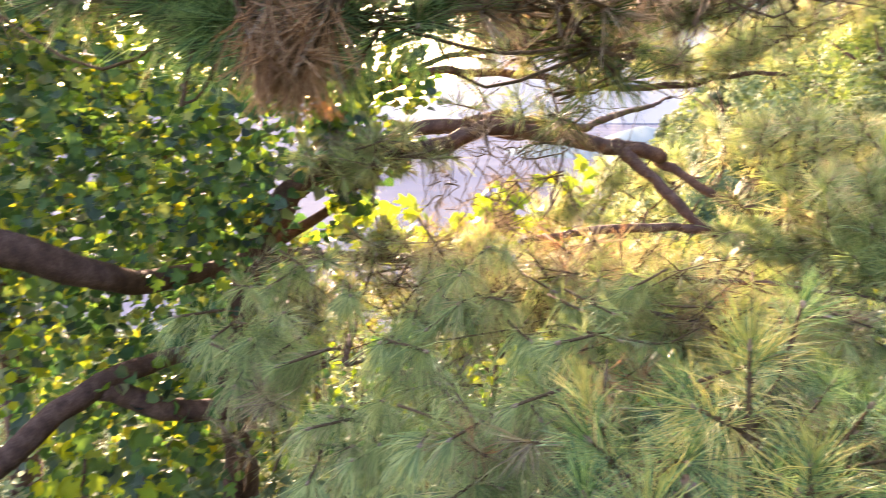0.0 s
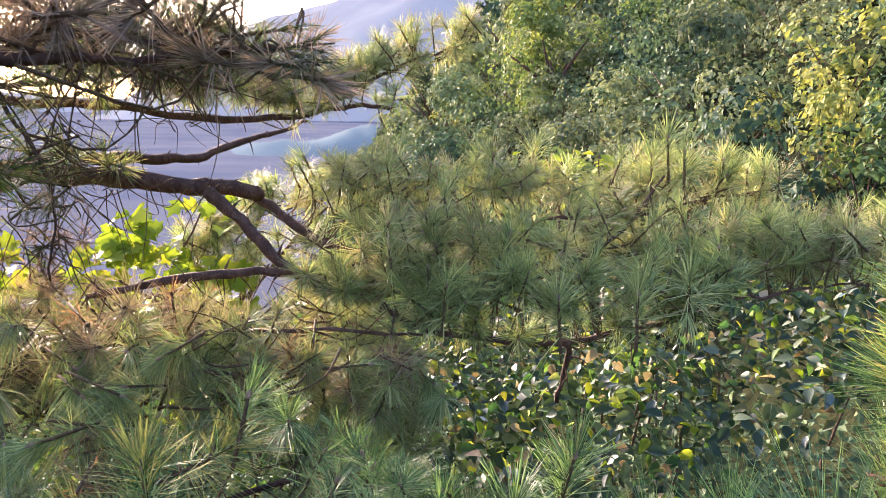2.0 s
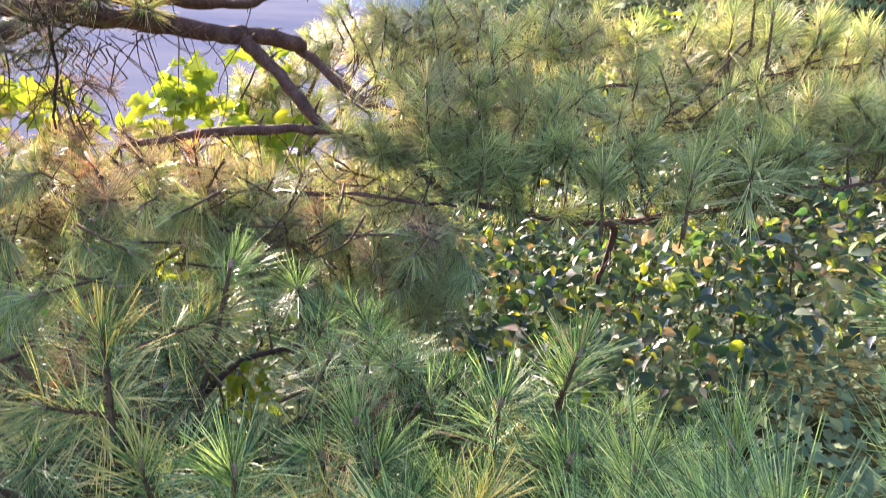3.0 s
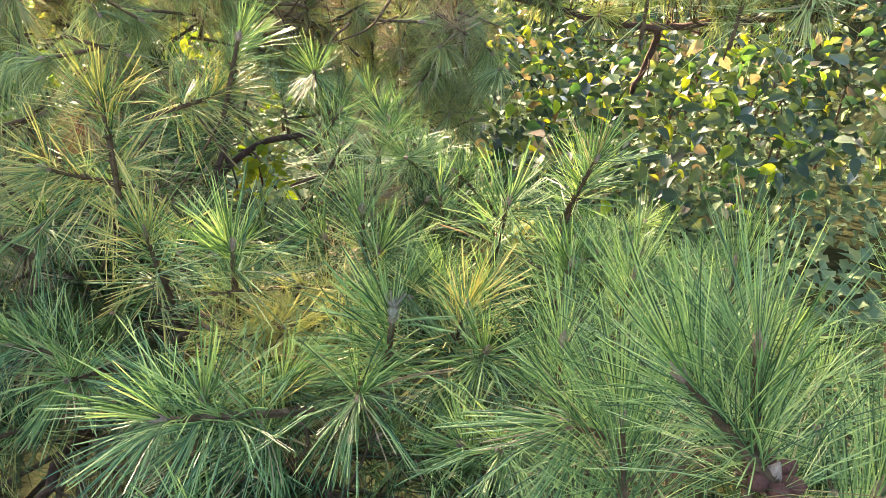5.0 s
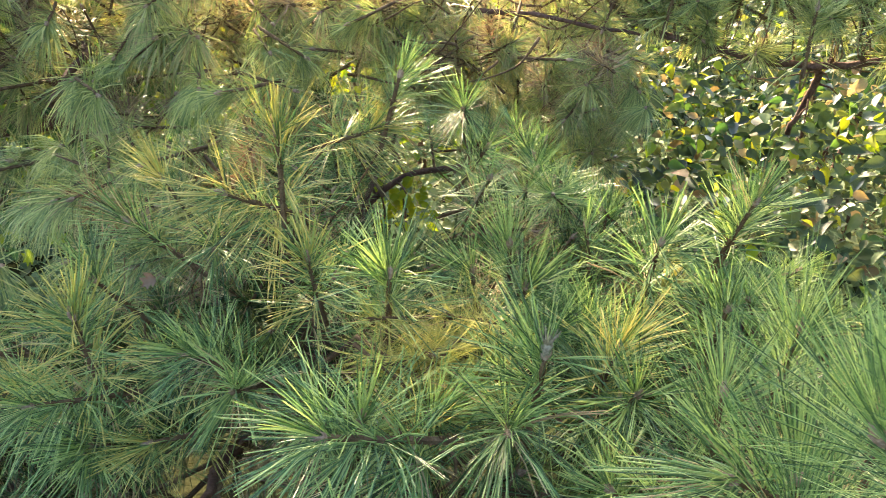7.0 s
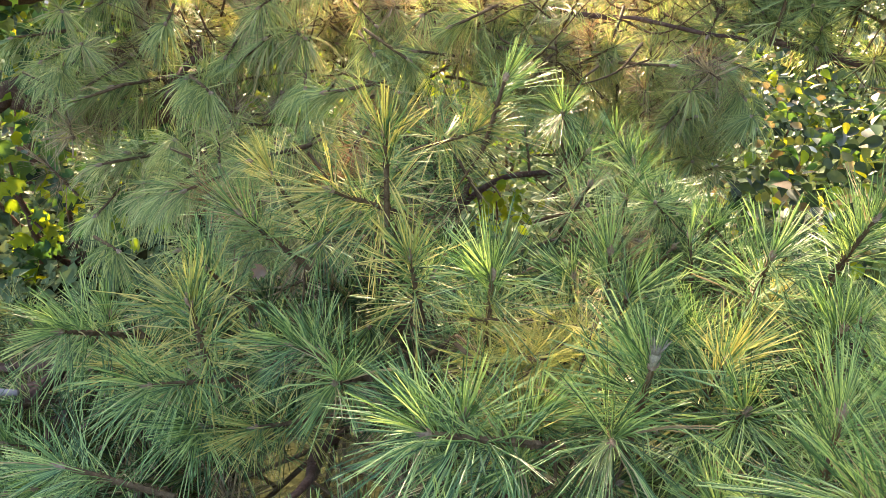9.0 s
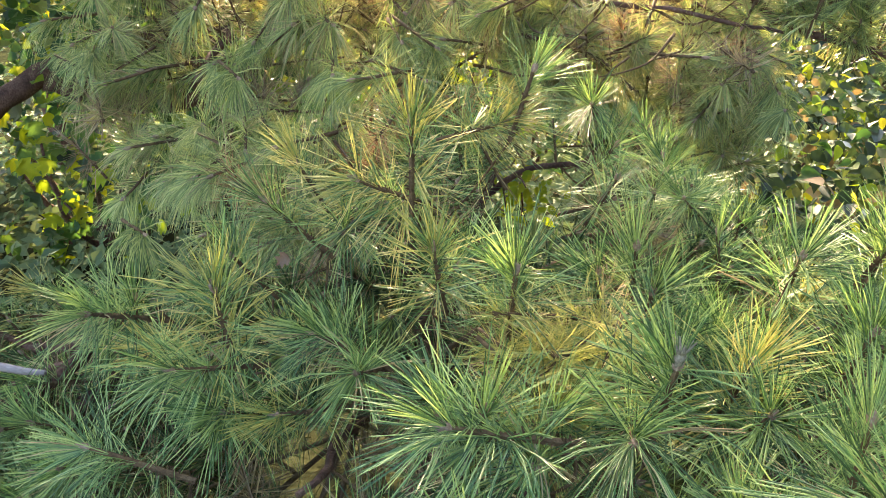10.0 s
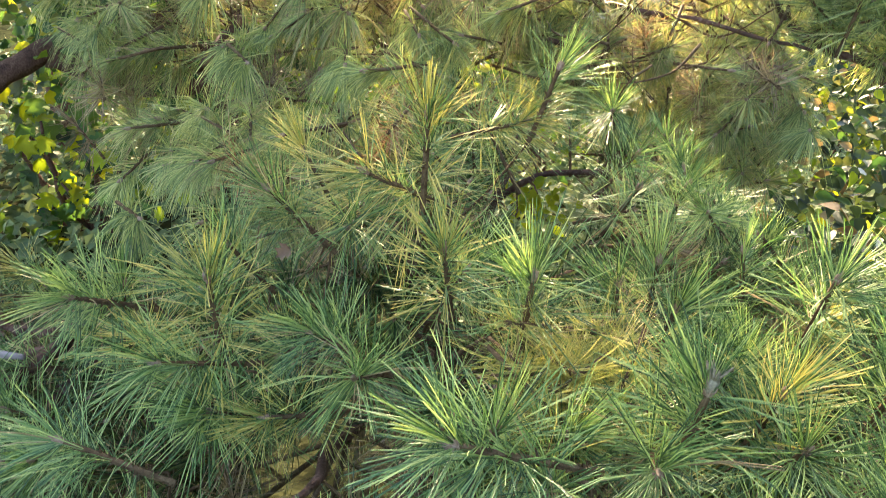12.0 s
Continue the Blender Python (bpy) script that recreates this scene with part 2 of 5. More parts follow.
        for i in range(k - 1):
            c, e = n + 3 * i, n + 3 * i + 3
            self.f += [(c, c + 1, e + 1, e), (c, e, e + 2, c + 2)]
            self.m += [mat, mat]

    def mesh(self, name, mats, smooth=False):
        me = bpy.data.meshes.new(name)
        me.from_pydata([tuple(v) for v in self.v], [], self.f)
        for x in mats:
            me.materials.append(x)
        me.polygons.foreach_set("material_index", self.m)
        if smooth:
            me.polygons.foreach_set("use_smooth", [True] * len(self.f))
        me.update()
        return me


def part(name, mesh, parent, label="", m=None):
    ob = new(name, mesh)
    ob.parent = parent
    if m is not None:
        ob.matrix_basis = m
    return tagged(ob, label) if label else ob


def spline(pts, steps):
    """Points of a smooth curve through pts (each with any number of values)."""
    p = [Vector(q) for q in pts]
    p = [p[0] * 2 - p[1]] + p + [p[-1] * 2 - p[-2]]
    res = []
    for i in range(1, len(p) - 2):
        for s in range(steps):
            t = s / steps
            res.append(0.5 * ((2 * p[i]) + (p[i + 1] - p[i - 1]) * t + (2 * p[i - 1] - 5 * p[i] + 4 * p[i + 1] - p[i + 2]) * t * t + (3 * p[i] - p[i - 1] - 3 * p[i + 1] + p[i + 2]) * t ** 3))
    res.append(p[-2])
    return res


def crooked(pts, steps, amount, seed):
    res = spline(pts, steps)
    return [q + (noise.noise_vector(q * 4 + Vector((seed, 0, 0))) + noise.noise_vector(q * 13) * 0.45) * amount * (0 if i in (0, len(res) - 1) else 1) for i, q in enumerate(res)]


def aim(place, d, spin=0.0, size=1.0):
    """The pose of a thing whose own z axis points along d."""
    q = Vector(d).normalized().to_track_quat("Z", "Y")
    return Matrix.Translation(place) @ q.to_matrix().to_4x4() @ Matrix.Rotation(spin, 4, "Z") @ Matrix.Diagonal((size, size, size, 1))


# ---- pine shoots ----
def shoot_mesh(seed, count, mats, full=True, stem=0.15, length=0.118, width=0.0016, spread=1.0, sag=0.22, side=False, tint=0.0, tips=0.0, zone=0.105):
    """A shoot with its bud at the origin and its stem going down along -z: a broom of needle pairs round the upper stem,
    sagging along -z, or for a shoot that lies over, along -y."""
    rnd = random.Random(seed)
    b = Build()
    bend = Vector((rnd.uniform(-0.02, 0.02), rnd.uniform(-0.02, 0.02), 0))
    line = [Vector((0, 0, 0)), Vector((0, 0, -stem * 0.35)) + bend * 0.3, Vector((0, 0, -stem)) + bend]
    b.tube(list(reversed(line)), [0.0046, 0.0044, 0.0034], 6, 1)
    for i in range(28 if full else 0):
        u, a = rnd.uniform(0.2, 1.0), rnd.uniform(0, 6.28)
        p = line[1].lerp(line[2], max(0, (u - 0.35) / 0.65))
        o = Vector((math.cos(a), math.sin(a), 0.6))
        b.tube([p, p + o * rnd.uniform(0.006, 0.011)], [0.0024, 0.0008], 3, 1, False)
    b.tube([Vector((0, 0, -0.006)), Vector((0, 0, 0.002)), Vector((0, 0, 0.010)), Vector((0, 0, 0.017))], [0.003, 0.0055, 0.0042, 0.0008], 6, 2)
    for i in range(5):
        a = rnd.uniform(0, 6.28)
        o = Vector((math.cos(a), math.sin(a), 0)) * 0.006
        b.tube([o * 0.5 - Vector((0, 0, 0.003)), o + Vector((0, 0, 0.008))], [0.0026, 0.0008], 4, 2)
    down = Vector((0, -1, 0)) if side else Vector((0, 0, -1))
    tufts = [(rnd.uniform(0, 6.28), rnd.gauss(0, 9)) for i in range(15)]
    for i in range(count // 2):
        u = rnd.random() ** 1.5
        p = Vector((0, 0, -u * zone)) + bend * (u * zone / stem * 0.6)
        a0, lean = rnd.choice(tufts)
        a = a0 + rnd.gauss(0, 0.32)
        ang = radians(rnd.uniform(4, 60) + 58 * u + lean + rnd.gauss(0, 8)) * spread
        d = Vector((math.sin(ang) * math.cos(a), math.sin(ang) * math.sin(a), math.cos(ang)))
        flat = 1 - abs(d.dot(down))
        bow = down * (sag * (0.35 + 0.65 * flat) * rnd.uniform(0.2, 1.7)) + Vector((rnd.gauss(0, 0.06), rnd.gauss(0, 0.06), rnd.gauss(0, 0.06)))
        long = length * rnd.choice((rnd.uniform(0.5, 0.9), rnd.uniform(0.85, 1.18), rnd.uniform(0.85, 1.18))) * (1.0 - 0.12 * (1 - u))
        dead = rnd.random() < (0.12 if u > 0.72 else 0.01) + tint
        tip = 3 if rnd.random() < tips else None
        gape = Vector((rnd.uniform(-1, 1), rnd.uniform(-1, 1), rnd.uniform(-1, 1))) * rnd.uniform(0.03, 0.085)
        for s in (-1, 1):
            b.needle(p, d + gape * s, long * rnd.uniform(0.94, 1.03), width, bow + gape * (s * 0.3), 3 if dead else 0, full, tip)
    return b.mesh("shoot", mats)


GREEN_MATS = [NEEDLE, TWIG, BUD, NEEDLE_STRAW]
OLD_SHADE_MATS = [NEEDLE_OLD_SHADE, TWIG, BUD, NEEDLE_DEAD]
GOLD_MATS = [NEEDLE, TWIG, BUD, NEEDLE_GOLD]
BOUGH_MATS = [NEEDLE_BOUGH, TWIG, BUD, NEEDLE_STRAW]
BOUGH_GOLD = [NEEDLE_BOUGH, TWIG, BUD, NEEDLE_OCHRE]
DEAD_MATS = [NEEDLE_DEAD, TWIG, TWIG, NEEDLE_DEAD]
NEAR = [shoot_mesh(10 + i, 172 + 6 * i, GREEN_MATS, spread=0.82 + 0.08 * i) for i in range(5)]
NEAR_LOW = [shoot_mesh(20 + i, 184, GREEN_MATS, spread=0.95 + 0.08 * i, sag=0.30, side=True) for i in range(4)]
NEAR_GOLD = [shoot_mesh(30 + i, 200, GOLD_MATS, tint=0.38, tips=0.7, spread=0.9 + 0.1 * i) for i in range(3)]
NEAR_GOLD_LOW = [shoot_mesh(35 + i, 200, GOLD_MATS, tint=0.38, tips=0.7, spread=1.0, sag=0.28, side=True) for i in range(2)]
GRASSY = [shoot_mesh(40 + i, 230, GREEN_MATS, spread=0.6 + 0.09 * i, sag=0.14, length=0.13, width=0.0011, zone=0.12) for i in range(3)]
GRASSY_GOLD = [shoot_mesh(43 + i, 220, GOLD_MATS, spread=0.65, sag=0.14, length=0.13, width=0.0011, zone=0.12, tint=0.3, tips=0.4) for i in range(2)]
FILL_GREEN = [shoot_mesh(45 + i, 136, GREEN_MATS, False, spread=1.0 + 0.1 * i) for i in range(4)]
FILL = [shoot_mesh(80 + i, 112, OLD_SHADE_MATS, False, width=0.0021, spread=1.0 + 0.12 * i) for i in range(3)]
FILL_STRAW = [shoot_mesh(95 + i, 110, [NEEDLE_STRAW, TWIG, TWIG, NEEDLE_DEAD], False, width=0.0019, spread=1.35, tint=0.3) for i in range(2)]
FILL_GOLD = [shoot_mesh(98 + i, 120, [NEEDLE_GOLD, TWIG, TWIG, NEEDLE_STRAW], False, width=0.0016, spread=1.3) for i in range(2)]
FILL_RUST = [shoot_mesh(92 + i, 100, [NEEDLE_RUST, TWIG, TWIG, NEEDLE_STRAW], False, width=0.0018, spread=1.1, tint=0.3, sag=0.5) for i in range(2)]
FILL_DRY = [shoot_mesh(90 + i, 90, DEAD_MATS, False, width=0.0018, spread=1.2) for i in range(2)]
MID = [shoot_mesh(50 + i, 150, BOUGH_MATS, False, width=0.0021, spread=0.9 + 0.12 * i) for i in range(4)]
MID_LOW = [shoot_mesh(55 + i, 170, BOUGH_MATS, False, width=0.0019, spread=0.75 + 0.1 * i, sag=0.75, side=True) for i in range(3)]
MID_GOLD = [shoot_mesh(60 + i, 144, BOUGH_GOLD, False, tint=0.45, tips=0.5, width=0.0021, spread=0.9 + 0.1 * i) for i in range(3)]
GOLD_FINE = [shoot_mesh(105 + i, 92, [NEEDLE_OCHRE, TWIG, TWIG, NEEDLE_STRAW], False, tint=0.25, width=0.0015, spread=1.1) for i in range(3)]
MID_GOLD_LOW = [shoot_mesh(65 + i, 160, BOUGH_GOLD, False, tint=0.22, tips=0.35, width=0.0019, spread=0.8 + 0.15 * i, sag=0.75, side=True) for i in range(2)]
DRY_FAN = [shoot_mesh(75 + i, 120, DEAD_MATS, False, width=0.0018, spread=0.85) for i in range(3)]
HANG_DEAD = [shoot_mesh(70 + i, 80, [NEEDLE_RUST, TWIG, TWIG, NEEDLE_DEAD], True, width=0.0021, spread=0.6) for i in range(2)]
LYING = set(NEAR_LOW + NEAR_GOLD_LOW + MID_LOW + MID_GOLD_LOW)


def shoot_pose(place, d, mesh, size):
    """Turned at random round its axis, but for one that lies over: its own y axis then points up."""
    if mesh not in LYING:
        return aim(place, d, random.uniform(0, 6.28), size)
    z = Vector(d).normalized()
    x = Vector((0, 0, 1)).cross(z).normalized()
    return Matrix.Translation(place) @ Matrix((x, z.cross(x), z)).transposed().to_4x4() @ Matrix.Diagonal((size, size, size, 1))


class Pine:
    """A pine: trunk, limbs with their twigs, shoots on the twigs."""

    def __init__(self, label, base, group="pines"):
        self.root = tagged(new("pine_tree"), label, "tree", group)
        self.root.location = base
        self.base = Vector(base)
        self.limbs, self.rest, self.count = [], [], 0

    def limb(self, pts, radii, steps=7, amount=0.028, sides=9, name="limb"):
        line = crooked([Vector(p) for p in pts], steps, amount, len(self.limbs) * 3.1)
        rr = [np.interp(i / (len(line) - 1) * (len(radii) - 1), range(len(radii)), radii) * (1 + 0.22 * noise.noise(p * 9)) for i, p in enumerate(line)]
        b = Build()
        b.tube([p - self.base for p in line], rr, sides, 0, wobble=0.2)
        for i in range(2, len(line) - 1, 2):
            if rr[i] > 0.009 and random.random() < 0.75:
                spur = Vector((random.uniform(-1, 1), random.uniform(-1, 1), random.uniform(-0.8, 1))).normalized() * (rr[i] + random.uniform(0.01, 0.10))
                b.tube([line[i] - self.base, line[i] + spur * 0.6 + Vector((0, 0, 0.01)) - self.base, line[i] + spur - self.base], [rr[i] * 0.4, 0.003, 0.0015], 5, 0)
        self.limbs.append([line, rr, b, name, []])
        return line

    def shoot(self, place, d, meshes, size=1.0):
        """Joins a shoot by a bowed twig to the nearest limb."""
        place, d = Vector(place), Vector(d).normalized()
        foot = place - d * (0.14 * size)
        best = min(((q - foot).length + (0.25 if q.z > foot.z else 0), i, j) for i, l in enumerate(self.limbs) for j, q in enumerate(l[0]))
        line, rr, b, name, shoots = self.limbs[best[1]]
        q = line[best[2]]
        gap = (foot - q).length
        if gap > 0.01:
            mid = q.lerp(foot, 0.55) - d * (0.22 * gap) + Vector((0, 0, -0.04 * gap))
            pts = spline([q, mid, foot, foot + d * 0.02], 3)
            b.tube([p - self.base for p in pts], [max(0.0024, 0.006 * min(1, gap * 2) * (1 - i / len(pts))) for i in range(len(pts))], 5, 1)
        mesh = random.choice(meshes)
        m = shoot_pose(place - self.base, d, mesh, size)
        if self.count < 298:
            shoots.append((mesh, m))
            self.count += 1
        else:
            self.rest.append((mesh, m))

    def fill(self, place, d, meshes, size=1.0):
        """A shoot deep in the crown, joined with the others of its kind."""
        mesh = random.choice(meshes)
        self.rest.append((mesh, shoot_pose(Vector(place) - self.base, d, mesh, size)))

    def twig(self, pts, radius):
        """A bare side twig, part of the nearest limb."""
        b = min(self.limbs, key=lambda l: min((q - Vector(pts[0])).length for q in l[0]))[2]
        line = crooked(pts, 4, 0.010, random.random() * 9)
        b.tube([p - self.base for p in line], [radius * (1 - 0.75 * i / len(line)) for i in range(len(line))], 5, 1)

    def done(self):
        for line, rr, b, name, shoots in self.limbs:
            ob = part(name, b.mesh(name, [BARK, TWIG], True), self.root)
            for mesh, m in shoots:
                part("shoot", mesh, ob, m=m)
        if self.rest:
            tagged(part("foliage", joined("foliage", self.rest), self.root), kind="stuff")


ARRAYS = {}


def arrays(mesh):
    if mesh.name not in ARRAYS:
        v = np.empty(len(mesh.vertices) * 3, np.float32)
        mesh.vertices.foreach_get("co", v)
        tot, mi, li = (np.empty(n, np.int32) for n in (len(mesh.polygons), len(mesh.polygons), len(mesh.loops)))
        mesh.polygons.foreach_get("loop_total", tot)
        mesh.polygons.foreach_get("material_index", mi)
        mesh.loops.foreach_get("vertex_index", li)
        ARRAYS[mesh.name] = (v.reshape(-1, 3), tot, mi, li)
    return ARRAYS[mesh.name]


def joined(name, items):
    """One mesh out of many placed copies; each mesh keeps its own materials."""
    mats, vs, tots, mis, lis, n = [], [], [], [], [], 0
    for mesh, m in items:
        v, tot, mi, li = arrays(mesh)
        slots = []
        for x in mesh.materials:
            if x not in mats:
                mats.append(x)
            slots.append(mats.index(x))
        mm = np.array(m)
        vs.append(v @ mm[:3, :3].T + mm[:3, 3])
        tots.append(tot)
        mis.append(np.array(slots)[mi])
        lis.append(li + n)
        n += len(v)
    v, tot, mi, li = (np.concatenate(a) for a in (vs, tots, mis, lis))
    me = bpy.data.meshes.new(name)
    me.vertices.add(len(v))
    me.vertices.foreach_set("co", v.astype(np.float32).ravel())
    me.loops.add(len(li))
    me.loops.foreach_set("vertex_index", li.astype(np.int32))
    me.polygons.add(len(tot))
    me.polygons.foreach_set("loop_start", np.concatenate(([0], np.cumsum(tot)[:-1])).astype(np.int32))
    for x in mats:
        me.materials.append(x)
    me.polygons.foreach_set("material_index", mi.astype(np.int32))
    me.update(calc_edges=True)
    return me


# ---- the ground, the lake, the far hills ----
LAKE = -24.0


def ease(x):
    x = min(1.0, max(0.0, x))
    return x * x * (3 - 2 * x)


def height(x, y):
    r = math.hypot(x, y)
    fall = -0.32 * max(0, y - 1.0) if y < 6 else -1.6 - 0.30 * (y - 6)
    base = max(fall, LAKE - 5)
    if y < 0:
        base = 0.02 * y
    slope = 0.75 * (x - 6 - 0.22 * y - 0.10 * max(0, y - 40))
    if slope < 0:
        slope *= 2.2
    away = ease((r - 160) / 200)
    slope = slope * (1 - away) + (LAKE - 5) * away
    z = max(base, min(slope, 45))
    if x < -4:
        z += 0.04 * (-4 - x) * (1 - ease((y - 10) / 30))
    z += 0.25 * noise.noise(Vector((x * 0.3, y * 0.3, 0))) * ease(r / 8) + 1.5 * noise.noise(Vector((x * 0.04, y * 0.04, 3))) * ease(r / 40)
    if r > 500:
        z = z * (1 - ease((r - 500) / 300)) + (LAKE - 4) * ease((r - 500) / 300)
    return z


def ground():
    b = Build()
    ticks = sorted({s * v for s in (-1, 1) for v in [0, 0.6, 1.2, 1.8, 2.5, 3.2, 4, 5, 6, 7.5, 9, 11, 13, 15, 17, 19, 22, 25, 28, 32, 36, 40, 45, 50, 56, 62, 70, 80, 95, 115, 140, 180, 240, 330, 450, 650, 1000, 1800, 3600]})
    n = len(ticks)
    for y in ticks:
        for x in ticks:
            b.v.append(Vector((x, y, height(x, y))))
    for j in range(n - 1):
        for i in range(n - 1):
            b.f.append((j * n + i, j * n + i + 1, (j + 1) * n + i + 1, (j + 1) * n + i))
            b.m.append(0)
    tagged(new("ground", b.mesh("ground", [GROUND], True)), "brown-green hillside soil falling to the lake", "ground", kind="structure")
    b = Build()
    b.v = [Vector(p) for p in ((-3500, 20, LAKE), (3500, 20, LAKE), (3500, 3500, LAKE), (-3500, 3500, LAKE))]
    b.f, b.m = [(0, 1, 2, 3)], [0]
    tagged(new("water", b.mesh("water", [WATER])), "pale lake with the bright evening sky's reflection put into its colour", "water", kind="structure")


def far_hill(name, label, centre, width, depth, top, mat, seed):
    b = Build()
    nx, ny = 60, 12
    for j in range(ny + 1):
        for i in range(nx + 1):
            u, v = i / nx, j / ny
            h = math.sin(math.pi * u) ** 0.8 * math.sin(math.pi * v) ** 0.8 if 0 < u < 1 and 0 < v < 1 else 0.0
            h *= 0.8 + 0.35 * noise.fractal(Vector((u * 5 + seed, v * 2, seed)), 0.9, 2.1, 5)
            b.v.append(Vector((centre[0] + (u - 0.5) * width, centre[1] + (v - 0.5) * depth, LAKE - 2 + top * max(0, h))))
    for j in range(ny):
        for i in range(nx):
            a = j * (nx + 1) + i
            b.f.append((a, a + 1, a + nx + 2, a + nx + 1))
            b.m.append(0)
    tagged(new(name, b.mesh(name, [mat], True)), label, "mountain", kind="structure")


ground()
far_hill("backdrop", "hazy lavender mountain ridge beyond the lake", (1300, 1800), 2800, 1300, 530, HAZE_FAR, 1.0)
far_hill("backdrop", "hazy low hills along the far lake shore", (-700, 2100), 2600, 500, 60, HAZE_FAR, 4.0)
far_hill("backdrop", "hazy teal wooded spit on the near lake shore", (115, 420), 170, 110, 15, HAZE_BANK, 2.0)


# ---- leaf shapes and leafy crowns ----
LOBED = [(0.0, 0.0), (0.34, -0.04), (0.55, 0.22), (0.27, 0.34), (0.47, 0.64), (0.15, 0.70), (0.0, 1.05)]
OVAL = [(0.0, 0.0), (0.20, 0.08), (0.29, 0.28), (0.24, 0.55), (0.11, 0.82), (0.0, 1.05)]
PLAIN = [(0.0, 0.0), (0.36, 0.4), (0.0, 1.0)]


def leaf_mesh(outline, mat, fold):
    b = Build()
    b.leaf(Matrix.Identity(4), outline, 0, fold)
    b.tube([Vector((0, 0.02, 0)), Vector((0, -0.22, 0.03)), Vector((0, -0.4, 0.1))], [0.012, 0.012, 0.012], 3, 0, False)
    return b.mesh("leaf", [mat], True)


def leaf_pose(p, size, rnd, droop=0.5, face=None, tilt=0.7):
    """A leaf at p: its face turned up (or to face), its tip hanging by droop."""
    n = Vector(face or (0, 0, 1)) + Vector((rnd.uniform(-1, 1), rnd.uniform(-1, 1), rnd.uniform(-0.6, 0.6))) * tilt
    n.normalize()
    a = rnd.uniform(0, 6.28)
    along = Vector((math.cos(a), math.sin(a), -droop))
    along = (along - n * along.dot(n)).normalized()
    x = along.cross(n)
    s = size * rnd.uniform(0.65, 1.2)
    m = Matrix((x, along, n)).transposed().to_4x4()
    return Matrix.Translation(p) @ m @ Matrix.Diagonal((s, s, s, 1))


def blob_points(blobs, count, rnd, clump, gap):
    """Random points in ellipsoids (centre, radii), in clumps with gaps between."""
    res = []
    vol = [r[0] * r[1] * r[2] for c, r in blobs]
    while len(res) < count:
        c, r = rnd.choices(blobs, vol)[0]
        d = Vector((rnd.gauss(0, 1), rnd.gauss(0, 1), rnd.gauss(0, 1))).normalized() * rnd.random() ** 0.4
        p = Vector((c[0] + d.x * r[0], c[1] + d.y * r[1], c[2] + d.z * r[2]))
        if noise.noise(p * clump) > gap:
            res.append(p)
    return res


def leafy(parent, base, points, near, rnd, outline, mats, size, droop, face, tilt, singles=290, fine=False):
    """Leaves at the points: those nearest to near as single parts, the rest in one mesh."""
    base = Vector(base)
    points = sorted(points, key=lambda p: (p - Vector(near)).length)
    alike = [leaf_mesh(outline, m, f) for m in mats for f in (0.2, 0.6)]
    for p in points[:singles]:
        part("leaf", rnd.choice(alike), parent, m=leaf_pose(p - base, size, rnd, droop, face, tilt))
    for k, m in enumerate(mats):
        b = Build()
        for p in points[singles + k::len(mats)]:
            b.leaf(leaf_pose(p - base, size, rnd, droop, face, tilt), outline if fine or len(outline) < 6 else outline[:-1:2] + outline[-1:], 0, rnd.uniform(0.15, 0.7))
        if b.v:
            tagged(part("leaves", b.mesh("leaves", [m], True), parent), kind="stuff")

# ---- the young pines close by, looked down into ----
rnd = random.Random(5)


def surface(x, y):
    """Height of the shoot tips of the young pines."""
    z = 1.04 + 0.05 * noise.noise(Vector((x * 2.2, y * 2.2, 1)))
    far = ease((y - 1.0) / 0.35)
    z -= (0.10 + 0.16 * far) * max(0, x - 1.2) + 0.16 * max(0, y - 1.45) + 0.42 * min(0.8, max(0, 0.62 - x))
    if x > 1.15 and y > 1.0:
        z -= 0.14 * far * min(1, (x - 1.15) * 2.5) + 0.10 * min(1, max(0, (y - 1.0)))
    if x < 0.1 and y > 1.25:
        z -= 0.18 * min(1, (y - 1.25) * 2)
    return z


def along(pine, pts, count, meshes, radius, up=0.9, size=(0.85, 1.1), lift=0.08, bias=(0, 0)):
    """Shoots crowding along a line."""
    line = spline(pts, 8)
    for i in range(count):
        u = rnd.random() * (len(line) - 1)
        q = line[int(u)].lerp(line[min(int(u) + 1, len(line) - 1)], u % 1)
        off = Vector((rnd.uniform(-1, 1), rnd.uniform(-1, 1), rnd.uniform(-0.6, 0.8))) * radius
        d = off.normalized() * 0.7 + Vector((bias[0] + rnd.uniform(-0.6, 0.6), bias[1] + rnd.uniform(-0.7, 0.5), up * rnd.uniform(0.3, 1.0)))
        pine.shoot(q + off + Vector((0, 0, lift)), d, meshes, rnd.uniform(*size))


